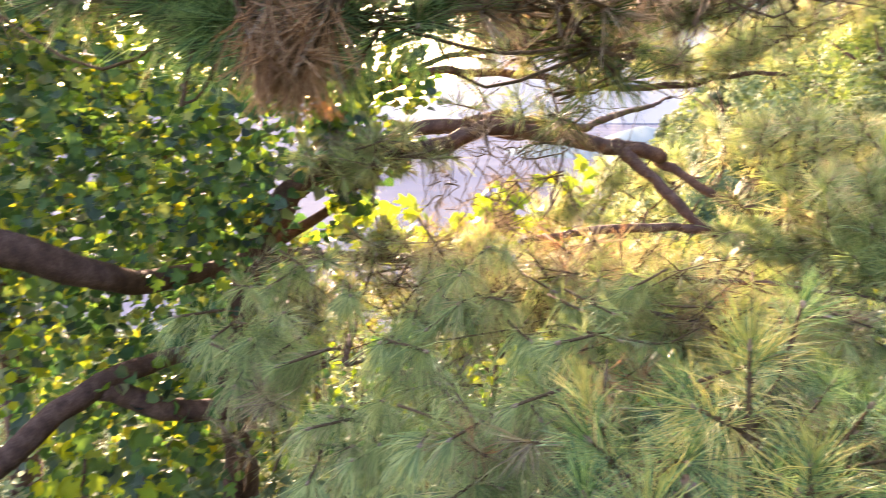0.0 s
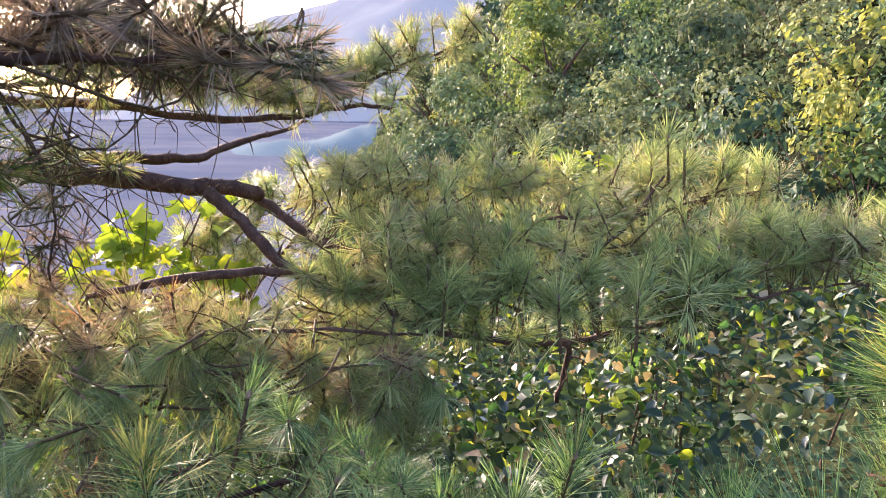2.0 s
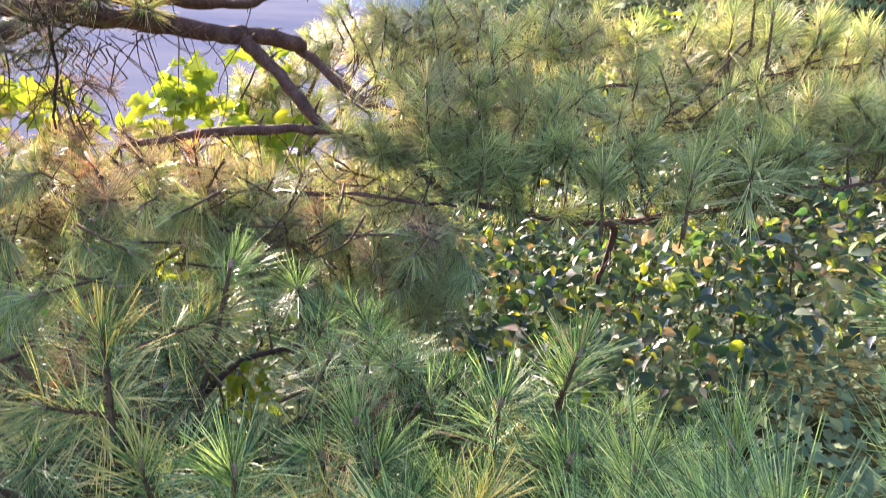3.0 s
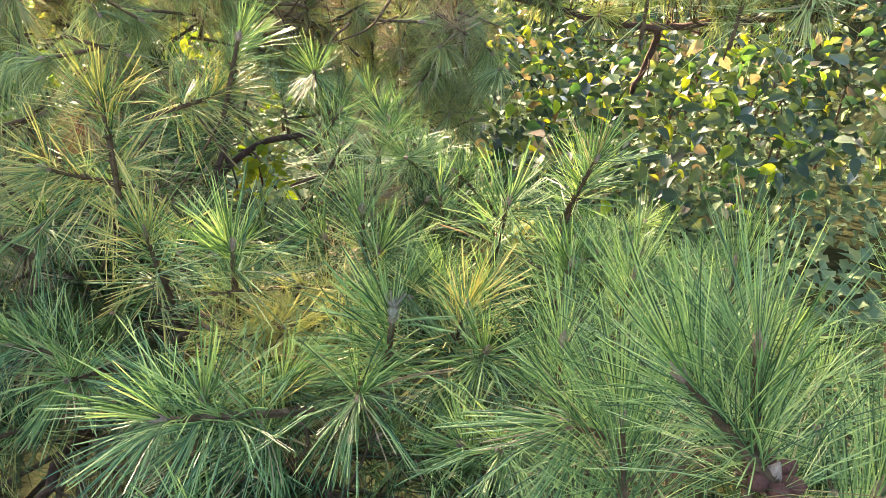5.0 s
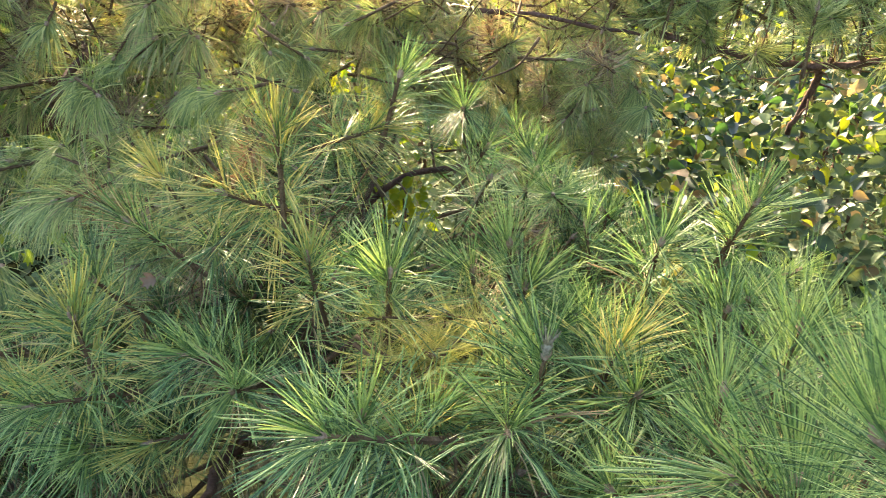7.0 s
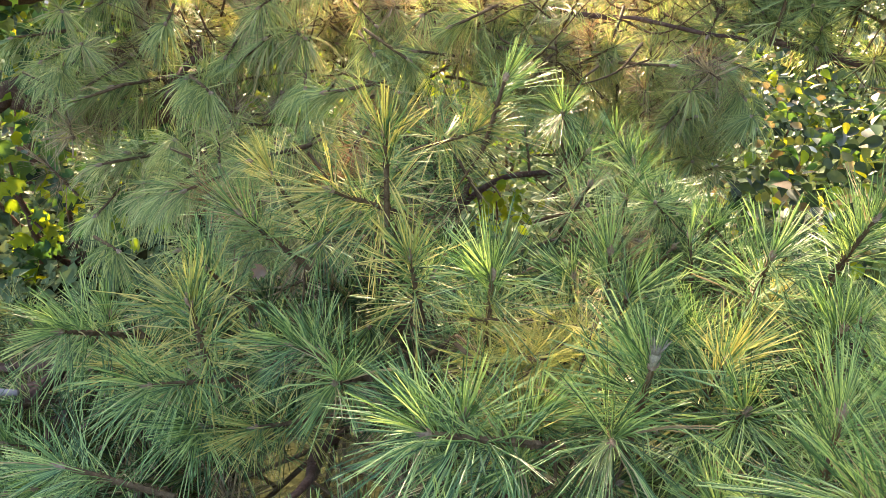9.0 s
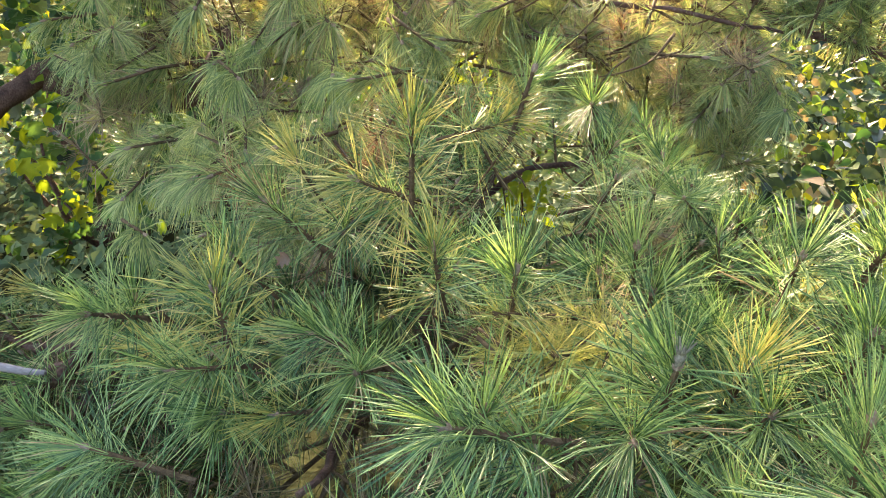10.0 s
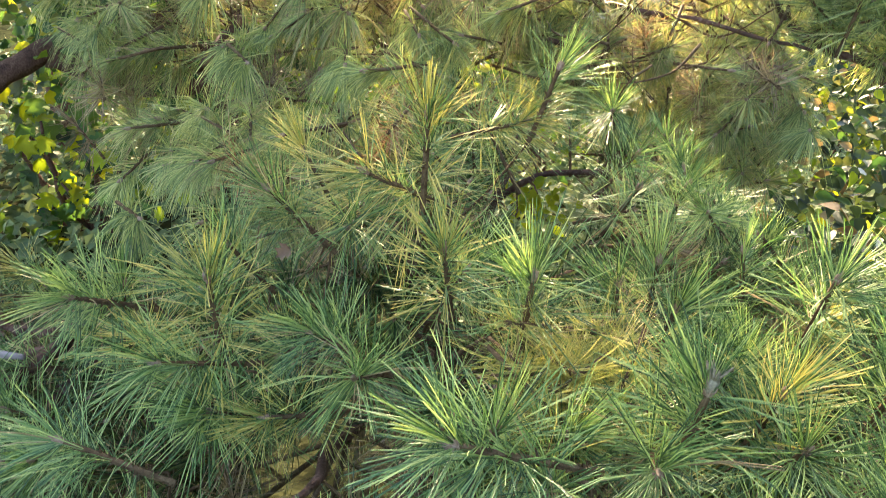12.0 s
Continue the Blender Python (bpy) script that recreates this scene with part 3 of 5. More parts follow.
def young_pine(label, x0, y0, x_low, x_high, y_low, y_high, chosen, step=0.112, dry=0.3):
    """A young pine whose shoots fill a stretch of the plan."""
    g = height(x0, y0)
    p = Pine(label, (x0, y0, g - 0.05), "young pines")
    p.limb([(x0, y0, g - 0.08), (x0 + 0.03, y0 - 0.04, g + 0.45), (x0 - 0.02, y0 - 0.06, 0.45), (x0 + 0.02, y0 - 0.05, surface(x0, y0) - 0.2)], [0.045, 0.036, 0.024, 0.010], name="trunk")
    for i in range(9):
        u, v = (i % 3 + 0.5 + rnd.uniform(-0.3, 0.3)) / 3, (i // 3 + 0.5 + rnd.uniform(-0.3, 0.3)) / 3
        e = Vector((x_low + (x_high - x_low) * u, y_low + (y_high - y_low) * v, 0))
        e.z = surface(e.x, e.y) - 0.16
        s = Vector((x0, y0 - 0.04, 0.25 + 0.4 * rnd.random()))
        p.limb([s, s.lerp(e, 0.5) + Vector((0, 0, -0.07)), e], [0.018, 0.012, 0.006], steps=6, amount=0.035, sides=6, name="branch")
    if label.startswith("young green pine with long"):
        p.limb([(0.52, 1.5, 0.25), (0.56, 1.9, 0.48), (0.73, 2.07, 0.62), (0.95, 2.02, 0.71)], [0.010, 0.010, 0.010, 0.008], amount=0.012, name="branch")
    for x, y, z, dx, dy, dz, kind in chosen:
        lying = dz < 0.65
        p.shoot((x, y, z), (dx, dy, dz), ((NEAR_LOW if lying else NEAR), (NEAR_GOLD_LOW if lying else NEAR_GOLD), GRASSY)[kind], rnd.uniform(1.05, 1.2))
    y = y_low
    while y < y_high:
        x = x_low
        while x < x_high:
            for layer in range(3):
                px, py = x + rnd.uniform(-0.06, 0.06), y + rnd.uniform(-0.06, 0.06)
                pz = surface(px, py) - 0.10 - 0.11 * layer + rnd.uniform(-0.07, 0.03)
                wave = noise.noise(Vector((px * 3.1, py * 3.1, 11)))
                if layer == 2 and rnd.random() < 0.58:
                    continue
                if py < 0.40 + 0.14 * wave or px > 1.98 + 0.25 * wave or px < -0.58 + 0.25 * wave:
                    continue
                if 0.66 < px < 0.95 and 1.36 < py < 2.15 and pz > 1.52 - 0.56 * (py - 0.2):
                    continue
                if layer < 2 and ((px - 0.49 - 0.33 * (pz - 0.8)) / 0.12) ** 2 + ((py - 0.80 + 0.6 * (pz - 0.8)) / 0.10) ** 2 < 1 + wave:
                    continue
                out = Vector((px - x0, py - y0 - 0.1, 0)).normalized()
                d = out * rnd.uniform(0.0, 0.7) + Vector((rnd.uniform(-0.9, 0.9), rnd.uniform(-0.8, 0.6), rnd.uniform(0.4, 1.0) - 0.2 * layer))
                if layer == 0 and min((Vector((px, py)) - Vector(c[:2])).length for c in chosen) < 0.085:
                    continue
                hollow = noise.noise(Vector((px * 4.5, py * 4.5, 2))) < -0.2
                if layer < 1 and hollow and rnd.random() < 0.6:
                    p.fill((px, py, pz - 0.12), d, FILL_STRAW, 1.0)
                elif layer < 1:
                    # more gold shoots in one stretch paint the sun patch there
                    p.shoot((px, py, pz), d, NEAR_GOLD if rnd.random() < (0.22 if 0.25 < px < 0.78 and 0.9 < py < 1.7 else 0.04) else (FILL_GREEN if py > 1.2 else NEAR_LOW if d.z < 0.65 * d.length else NEAR), rnd.uniform(0.9, 1.15))
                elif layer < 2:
                    # mostly dark needles, whose colour deepens the shade between shoots
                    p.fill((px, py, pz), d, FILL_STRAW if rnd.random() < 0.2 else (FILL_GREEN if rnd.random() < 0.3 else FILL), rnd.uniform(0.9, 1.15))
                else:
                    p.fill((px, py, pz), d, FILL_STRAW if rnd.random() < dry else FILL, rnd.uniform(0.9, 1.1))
            x += step
        y += step
    if x_low < -0.5:
        for i in range(26):
            q = Vector((rnd.uniform(-0.38, 0.22), rnd.uniform(1.6, 2.1), rnd.uniform(0.58, 0.80)))
            p.fill(q, (rnd.uniform(-0.7, 0.7), rnd.uniform(-0.9, -0.1), rnd.uniform(-0.2, 0.5)), MID_LOW + MID_GOLD_LOW + FILL[:1], rnd.uniform(0.9, 1.15))
    if x_low < 0.8 < x_high:
        # dry needle patch whose gold colour stands in for direct sun
        for i in range(18):
            q = Vector((0.87 + rnd.gauss(0, 0.05), 0.94 + rnd.gauss(0, 0.06), 0.955 + rnd.gauss(0, 0.025)))
            p.fill(q, (rnd.uniform(-1, 1), rnd.uniform(-1, 0.2), rnd.uniform(-0.3, 0.6)), FILL_GOLD, rnd.uniform(0.7, 0.95))
    p.done()
    if label.startswith("young shaded"):
        b = Build()
        b.tube([q - p.base for q in crooked([(-0.62, 1.10, 0.64), (-0.37, 1.08, 0.67), (-0.13, 1.06, 0.69)], 5, 0.015, 2.0)], [0.012, 0.013, 0.012, 0.011, 0.012, 0.011, 0.010, 0.010, 0.009, 0.008, 0.006], 8, 0, wobble=0.2)
        part("dead_branch", b.mesh("dead_branch", [GREY_WOOD], True), p.root, "weathered grey dead branch")
    return p


CENTRE = [(0.57, 1.30, 1.16, -0.1, 0.0, 1.0, 1), (0.77, 1.52, 1.18, 0.25, 0.1, 1.0, 0), (0.72, 1.53, 1.06, 0.8, -0.2, 0.5, 1), (0.47, 1.28, 1.05, -0.7, -0.3, 0.5, 1), (0.915, 1.95, 0.92, 0.0, -0.6, 0.4, 0),
          (0.63, 1.16, 1.0, 0.0, 0.0, 1.0, 1), (0.775, 1.04, 1.06, 0.0, 0.0, 1.0, 0), (0.984, 1.29, 0.945, -0.05, 0.0, 1.0, 2), (1.0, 1.15, 0.955, 0.1, 0.0, 1.0, 0), (0.91, 1.18, 0.965, -0.1, -0.1, 1.0, 0)]
FRONT = [(0.985, 0.845, 1.085, 0.05, 0.0, 1.0, 0), (1.11, 0.95, 1.0, 0.15, 0.0, 1.0, 1), (0.715, 0.736, 1.052, -0.95, -0.15, 0.35, 0), (0.755, 0.782, 1.03, 0.1, 0.1, 1.0, 0), (0.84, 0.84, 0.98, 0.0, -0.4, 0.8, 0),
         (0.936, 0.765, 1.03, 0.0, -0.7, 0.55, 0), (0.82, 0.748, 0.985, -0.3, -0.6, 0.5, 0), (0.54, 0.95, 0.90, 0.0, -0.6, 0.6, 0), (0.45, 1.02, 0.91, -0.7, -0.3, 0.5, 0), (0.447, 1.24, 0.96, -0.1, -0.7, 0.25, 0), (1.12, 0.86, 1.0, 0.1, -0.3, 0.9, 0)]
LEFT = [(0.02, 1.05, 0.87, -0.3, -0.7, 0.5, 0), (0.05, 1.15, 0.83, 0.1, 0.1, 1.0, 0), (0.255, 0.91, 0.905, -0.75, -0.45, 0.4, 0), (0.13, 0.825, 0.80, -0.95, -0.1, 0.4, 0), (0.31, 0.91, 0.81, 0.0, -0.7, 0.4, 0), (0.305, 1.0, 1.0, -0.15, 0.1, 1.0, 1),
        (0.28, 1.30, 0.975, -0.7, 0.0, 0.7, 0), (0.305, 1.43, 0.99, -0.35, 0.1, 1.0, 1), (0.25, 1.18, 0.93, -0.3, -0.3, 0.9, 0)]
RIGHT = [(1.24, 1.22, 1.004, 0.15, 0.0, 1.0, 0), (1.425, 1.30, 1.04, 0.2, -0.1, 1.0, 0), (1.175, 0.59, 1.175, 0.0, 0.7, 0.8, 2), (1.15, 0.64, 1.11, -0.9, -0.15, 0.45, 0), (1.35, 0.93, 1.06, 0.15, 0.45, 0.9, 2),
         (1.51, 0.93, 1.08, 0.1, 0.45, 0.9, 2), (1.44, 1.35, 0.98, 0.3, 0.2, 1.0, 0), (1.36, 0.75, 1.10, 0.1, 0.5, 0.9, 2), (1.20, 0.80, 1.07, 0.1, 0.45, 0.9, 2), (1.32, 1.08, 0.97, 0.1, 0.0, 1.0, 0), (1.27, 0.66, 1.09, 0.1, 0.5, 0.9, 2)]
green_pine = young_pine("young green pine with long-needled upright shoots", 0.52, 1.5, 0.35, 1.15, 0.36, 2.2, CENTRE + FRONT)
young_pine("young shaded green pine spreading its shoots sideways", -0.1, 1.3, -0.75, 0.35, 0.45, 1.55, LEFT)
young_pine("young green pine with loose grass-like shoots", 1.6, 1.5, 1.15, 2.15, 0.38, 1.85, RIGHT)

# a pale furry bud on one of the front shoots, and a withered leaf caught among the needles
b = Build()
b.tube([Vector((0, 0, -0.01)), Vector((0, 0, 0.0)), Vector((0, 0, 0.014))], [0.004, 0.006, 0.003], 8, 0, wobble=0.3)
for k in range(16):
    o = Vector((math.cos(k * 2.4) * 0.5, math.sin(k * 2.4) * 0.5, 1.0))
    b.tube([o * 0.004, o * (0.014 + 0.0006 * k)], [0.0022, 0.0006], 4, 0)
part("bud", b.mesh("bud", [PALE_BUD], True), green_pine.root, "pale grey furry bud", Matrix.Translation(Vector((0.985, 0.845, 1.10)) - green_pine.base) @ Matrix.Scale(1.35, 4))
caught = tagged(new("withered_leaf", leaf_mesh(LOBED, BROWN_LEAF, 0.9)), "curled brown withered leaf caught on pine needles", "leaf")
caught.matrix_basis = leaf_pose(Vector((0.40, 1.09, 1.008)), 0.026, random.Random(3), 0.3, (0.2, -0.6, 0.6), 0.3)

# a shoot with young cones, close to the path
CONES_AT = (1.204, 0.438, 1.284)
close = Pine("green pine sapling with small purple-brown young cones", (1.5, 0.35, height(1.5, 0.35) - 0.05))
close.limb([(1.5, 0.35, -0.1), (1.45, 0.38, 0.6), (1.3, 0.42, 1.0), (1.21, 0.44, 1.24)], [0.02, 0.016, 0.01, 0.005], name="trunk")
close.limb([(1.45, 0.38, 0.6), (1.49, 0.52, 1.1), (1.45, 0.58, 1.55)], [0.012, 0.009, 0.005], name="branch")
close.shoot(Vector(CONES_AT) + Vector((-0.08, 0.55, 0.83)) * 0.10, (-0.08, 0.55, 0.83), GRASSY[1:], 1.0)
close.shoot(Vector(CONES_AT) + Vector((-0.55, 0.6, 0.55)) * 0.10, (-0.55, 0.6, 0.55), GRASSY[2:], 1.0)
close.shoot((1.30, 0.43, 1.27), (0.25, 0.35, 0.85), GRASSY[:1], 1.05)
for x, y, z, dx, dy in [(1.41, 0.58, 1.66, -0.05, 0.0), (1.43, 0.61, 1.60, 0.2, 0.1), (1.42, 0.61, 1.45, -0.1, 0.3), (1.47, 0.54, 1.40, 0.1, -0.2), (1.50, 0.68, 1.32, 0.1, 0.1), (1.54, 0.70, 1.25, 0.1, 0.2), (1.52, 0.66, 1.38, 0.2, 0.1)]:
    close.shoot((x + 0.04, y, z), (dx, dy, 0.9), GRASSY, 1.0)
along(close, [(1.54, 0.52, 1.0), (1.50, 0.56, 1.3), (1.46, 0.58, 1.58)], 22, GRASSY[:2] + GRASSY_GOLD, 0.05, lift=0.03, size=(0.75, 1.0))
close.done()
for k in range(6):
    a = k * 1.047 + 0.3
    b = Build()
    d = Vector((math.cos(a), math.sin(a), 0.75)).normalized()
    b.tube([d * 0.007, d * 0.012, d * 0.018, d * 0.025, d * 0.030, d * 0.033], [0.003, 0.0074, 0.0088, 0.0078, 0.0045, 0.001], 10, 0, wobble=0.1)
    part("young_cone", b.mesh("young_cone", [CONE], True), close.root, "small purple-brown young cone", Matrix.Translation(Vector(CONES_AT) - close.base) @ Matrix.Scale(0.85, 4))

b = Build()
b.tube([Vector((0, 0, -0.006)), Vector((0, 0, 0.002)), Vector((0, 0, 0.012)), Vector((0, 0, 0.026))], [0.006, 0.0095, 0.007, 0.001], 9, 0)
part("bud", b.mesh("bud", [BUD], True), close.root, "pale resinous winter bud", Matrix.Translation(Vector(CONES_AT) - close.base))

# ---- the big pine beyond, with the long bare limbs ----
big = Pine("old pine with thick bare limbs and golden-green foliage", (-1.3, 4.4, height(-1.3, 4.4) - 0.1))
big.limb([(-1.3, 4.4, -2.0), (-1.2, 4.0, -0.4), (-1.0, 3.5, 0.6), (-0.76, 3.3, 1.12), (-0.6, 3.3, 1.3)], [0.12, 0.11, 0.08, 0.06, 0.05], name="trunk", sides=10)
big.limb([(-0.76, 3.28, 1.12), (-0.56, 3.24, 1.33), (-0.36, 3.2, 1.44), (-0.06, 2.98, 1.44), (0.17, 3.06, 1.51), (0.40, 3.16, 1.49), (0.69, 3.30, 1.445), (0.86, 3.42, 1.405), (1.03, 3.5, 1.36)], [0.045, 0.04, 0.037, 0.036, 0.037, 0.038, 0.036, 0.034, 0.032], amount=0.024)
big.limb([(0.80, 3.30, 1.41), (0.95, 3.2, 1.27), (1.11, 3.03, 1.10), (1.3, 2.9, 1.02), (1.6, 2.75, 1.05), (1.95, 2.55, 1.10)], [0.030, 0.026, 0.022, 0.012, 0.009, 0.005], amount=0.015)
big.limb([(1.03, 3.55, 1.34), (1.22, 3.25, 1.22), (1.42, 3.06, 1.13), (1.75, 2.95, 1.2), (2.2, 2.85, 1.3)], [0.022, 0.02, 0.016, 0.010, 0.005])
big.limb([(1.11, 3.03, 1.10), (0.91, 3.02, 1.106), (0.71, 3.02, 1.10), (0.47, 3.03, 1.065), (0.33, 3.05, 1.04)], [0.022, 0.019, 0.018, 0.015, 0.010], amount=0.015)
big.limb([(-0.7, 3.35, 1.2), (-0.2, 3.2, 1.47), (0.24, 3.3, 1.55), (0.51, 3.8, 1.51), (0.81, 4.3, 1.48), (1.09, 4.7, 1.54), (1.38, 5.0, 1.60), (1.6, 5.25, 1.66)], [0.036, 0.033, 0.029, 0.027, 0.024, 0.020, 0.015, 0.009], amount=0.02)
big.limb([(-0.56, 3.24, 1.33), (-0.3, 3.5, 1.7), (0.28, 3.72, 1.76), (0.76, 3.84, 1.70), (1.28, 3.98, 1.72), (1.54, 4.02, 1.81), (1.78, 4.05, 1.95), (2.38, 4.12, 2.15)], [0.024, 0.022, 0.02, 0.019, 0.017, 0.014, 0.011, 0.005])
big.limb([(-0.3, 3.5, 1.7), (0.15, 3.35, 1.84), (0.5, 3.45, 1.88), (0.9, 3.7, 1.86), (1.2, 4.1, 1.82)], [0.014, 0.012, 0.010, 0.008, 0.005])
big.limb([(1.40, 4.0, 1.76), (1.6, 3.98, 1.76), (1.80, 3.95, 1.76)], [0.014, 0.013, 0.012])
big.limb([(1.42, 3.06, 1.13), (1.46, 2.72, 0.96), (1.70, 2.55, 0.90), (2.04, 2.40, 0.90), (2.3, 2.25, 0.97), (2.6, 2.05, 1.12)], [0.012, 0.011, 0.011, 0.012, 0.010, 0.005])
big.limb([(2.05, 2.42, 0.90), (2.09, 2.46, 0.78), (2.08, 2.5, 0.6)], [0.013, 0.011, 0.009])
big.limb([(1.95, 2.6, 1.08), (2.3, 2.55, 1.25), (2.62, 2.62, 1.5)], [0.010, 0.008, 0.005])
big.limb([(2.6, 2.05, 1.12), (2.9, 2.0, 1.14), (3.25, 1.88, 1.16)], [0.006, 0.005, 0.003])
big.limb([(2.55, 2.1, 1.10), (2.7, 2.25, 1.14), (3.0, 2.2, 1.12)], [0.006, 0.005, 0.003])
big.limb([(2.2, 2.85, 1.3), (2.7, 2.8, 1.32), (3.3, 2.7, 1.42)], [0.009, 0.007, 0.004])
big.limb([(-0.9, 3.4, 0.9), (-0.1, 2.9, 1.0), (0.4, 2.6, 0.92), (0.9, 2.5, 0.85)], [0.03, 0.02, 0.014, 0.006])
big.limb([(-0.95, 3.45, 0.7), (-0.4, 2.7, 0.8), (-0.3, 2.2, 0.8)], [0.03, 0.02, 0.008])


MIXED = MID + MID_GOLD + MID_GOLD + MID_GOLD
along(big, [(1.25, 3.0, 1.08), (1.6, 2.78, 1.12), (2.0, 2.6, 1.15), (2.5, 2.5, 1.2)], 80, MIXED, 0.18, lift=0.10)
along(big, [(1.2, 3.4, 1.36), (1.6, 3.1, 1.38), (2.1, 2.95, 1.4), (2.7, 2.8, 1.36), (3.3, 2.75, 1.36)], 110, MIXED, 0.17)
for p in [(2.11, 2.05, 1.16), (1.90, 2.22, 1.12), (2.28, 2.0, 1.22), (1.85, 2.51, 1.30), (1.69, 2.81, 1.43), (2.64, 2.64, 1.66), (2.58, 2.66, 1.58), (2.70, 2.60, 1.60), (3.05, 2.75, 1.55), (3.25, 2.7, 1.5), (1.62, 2.70, 1.24), (2.9, 2.47, 1.33), (1.42, 2.7, 1.28), (2.31, 2.87, 1.36), (2.13, 2.5, 1.06), (1.58, 2.48, 1.13), (1.8, 2.49, 1.22)]:
    big.shoot(p, (rnd.uniform(-0.15, 0.15), rnd.uniform(-0.15, 0.15), 1), MID, 1.32)
along(big, [(2.4, 2.35, 1.22), (2.8, 2.05, 1.24), (3.2, 1.9, 1.25)], 40, MIXED, 0.14)
along(big, [(1.45, 4.0, 1.82), (1.8, 4.05, 1.96), (2.4, 4.12, 2.16)], 64, MID_GOLD + MID[:1], 0.12)
along(big, [(1.0, 3.95, 1.72), (1.4, 4.0, 1.76), (1.8, 3.95, 1.75)], 20, MIXED, 0.10)
along(big, [(1.5, 2.7, 0.98), (1.75, 2.5, 1.0), (2.1, 2.3, 1.05), (2.5, 2.1, 1.12), (3.0, 2.1, 1.2)], 60, MID, 0.12, size=(0.95, 1.15), lift=0.1)
along(big, [(0.0, 3.3, 1.75), (0.4, 3.6, 1.78), (0.9, 3.85, 1.76), (1.3, 4.0, 1.78)], 40, MIXED + FILL_DRY, 0.13, up=0.1)
along(big, [(0.15, 3.3, 1.95), (0.5, 3.45, 1.94), (0.9, 3.7, 1.92), (1.2, 4.1, 1.86)], 46, MID + FILL_DRY + FILL, 0.14, up=0.2, lift=0.0)
along(big, [(0.2, 3.3, 2.02), (0.6, 3.4, 2.06), (1.0, 3.65, 2.02)], 34, MID_LOW + FILL + FILL_DRY, 0.10, up=0.0, lift=0.0)
along(big, [(0.1, 3.0, 1.55), (0.35, 3.1, 1.5), (0.5, 3.15, 1.4)], 6, MIXED, 0.12, up=0.1)
# lower boughs, with sunlight put in as gold needles, more of them farther back
yy = 1.55
while yy < 3.25:
    xx = -0.6
    while xx < 1.5:
        for layer in range(3):
            q = Vector((xx + rnd.uniform(-0.07, 0.07), yy + rnd.uniform(-0.07, 0.07), 0))
            q.z = 0.98 - 0.3 * max(0, 2.05 - q.y) + (0.16 - 0.14 * ease((q.y - 2.5) / 0.4)) * ease((q.y - 2.0) / 0.5) * (1 - ease((q.x - 0.6) / 0.6)) - 0.10 * (xx > 1.0) - 0.12 * layer + 0.10 * noise.noise(q * 2.5) + rnd.uniform(-0.05, 0.05) - 0.25 * max(0, -0.2 - q.x)
            gold = rnd.random() < 0.52 + 0.32 * ease((q.y - 2.2) / 0.5)
            kinds = MID_GOLD if gold else (MID + MID_GOLD if layer == 0 else FILL[:1] + FILL_GOLD + MID_GOLD)
            if rnd.random() < 0.22 + 0.16 * ease((q.y - 2.2) / 0.4):
                kinds = FILL_STRAW if rnd.random() < 0.5 else FILL_DRY
            d = (rnd.uniform(-0.7, 0.7), rnd.uniform(-0.9, 0.3), rnd.uniform(0.1, 1.0))
            if q.y > 2.4 and rnd.random() < 0.6:
                kinds = GOLD_FINE if q.x < 0.6 else GOLD_FINE + FILL_RUST + MID
            if q.y < 2.4 and layer < 2:
                kinds, d = (FILL_RUST + FILL_STRAW if rnd.random() < 0.2 else MID_LOW + MID_GOLD_LOW + MID_GOLD_LOW), (rnd.uniform(-0.8, 0.8), rnd.uniform(-0.9, -0.1), rnd.uniform(-0.3, 0.3))
            if noise.noise(Vector((q.x * 2.4, q.y * 2.4, 7))) > (0.0 if q.y < 2.4 else -0.2) and not (0.62 < q.x and q.y < 2.2) and (q.y > 1.95 or -0.25 < q.x < 0.5):
                big.fill(q, d, kinds, rnd.uniform(0.9, 1.1))
        xx += 0.12
    yy += 0.12
along(big, [(0.2, 3.05, 0.86), (0.55, 3.05, 0.86), (0.95, 3.15, 0.88)], 18, MID_GOLD + MID_GOLD + FILL_STRAW + MID[:1], 0.13, up=0.4, lift=0.0)
along(big, [(-0.4, 3.05, 1.02), (-0.1, 2.95, 1.02), (0.2, 3.0, 0.98)], 20, MID_GOLD + FILL_STRAW + MID[:1], 0.13, up=0.4, lift=0.0)
along(big, [(-0.55, 3.1, 1.35), (-0.3, 3.0, 1.42), (0.05, 2.9, 1.46)], 26, MID_GOLD + FILL_DRY + MID[:1], 0.13, up=0.3, lift=-0.02)
along(big, [(1.12, 2.95, 1.10), (1.35, 2.83, 1.02), (1.6, 2.68, 1.04)], 24, MIXED, 0.07, up=0.7, lift=0.03, bias=(0, -0.5))
along(big, [(1.45, 2.65, 0.96), (1.75, 2.48, 0.92), (2.05, 2.34, 0.92), (2.4, 2.15, 1.02)], 16, MID, 0.06, up=0.6, lift=0.03, bias=(0, -0.6))
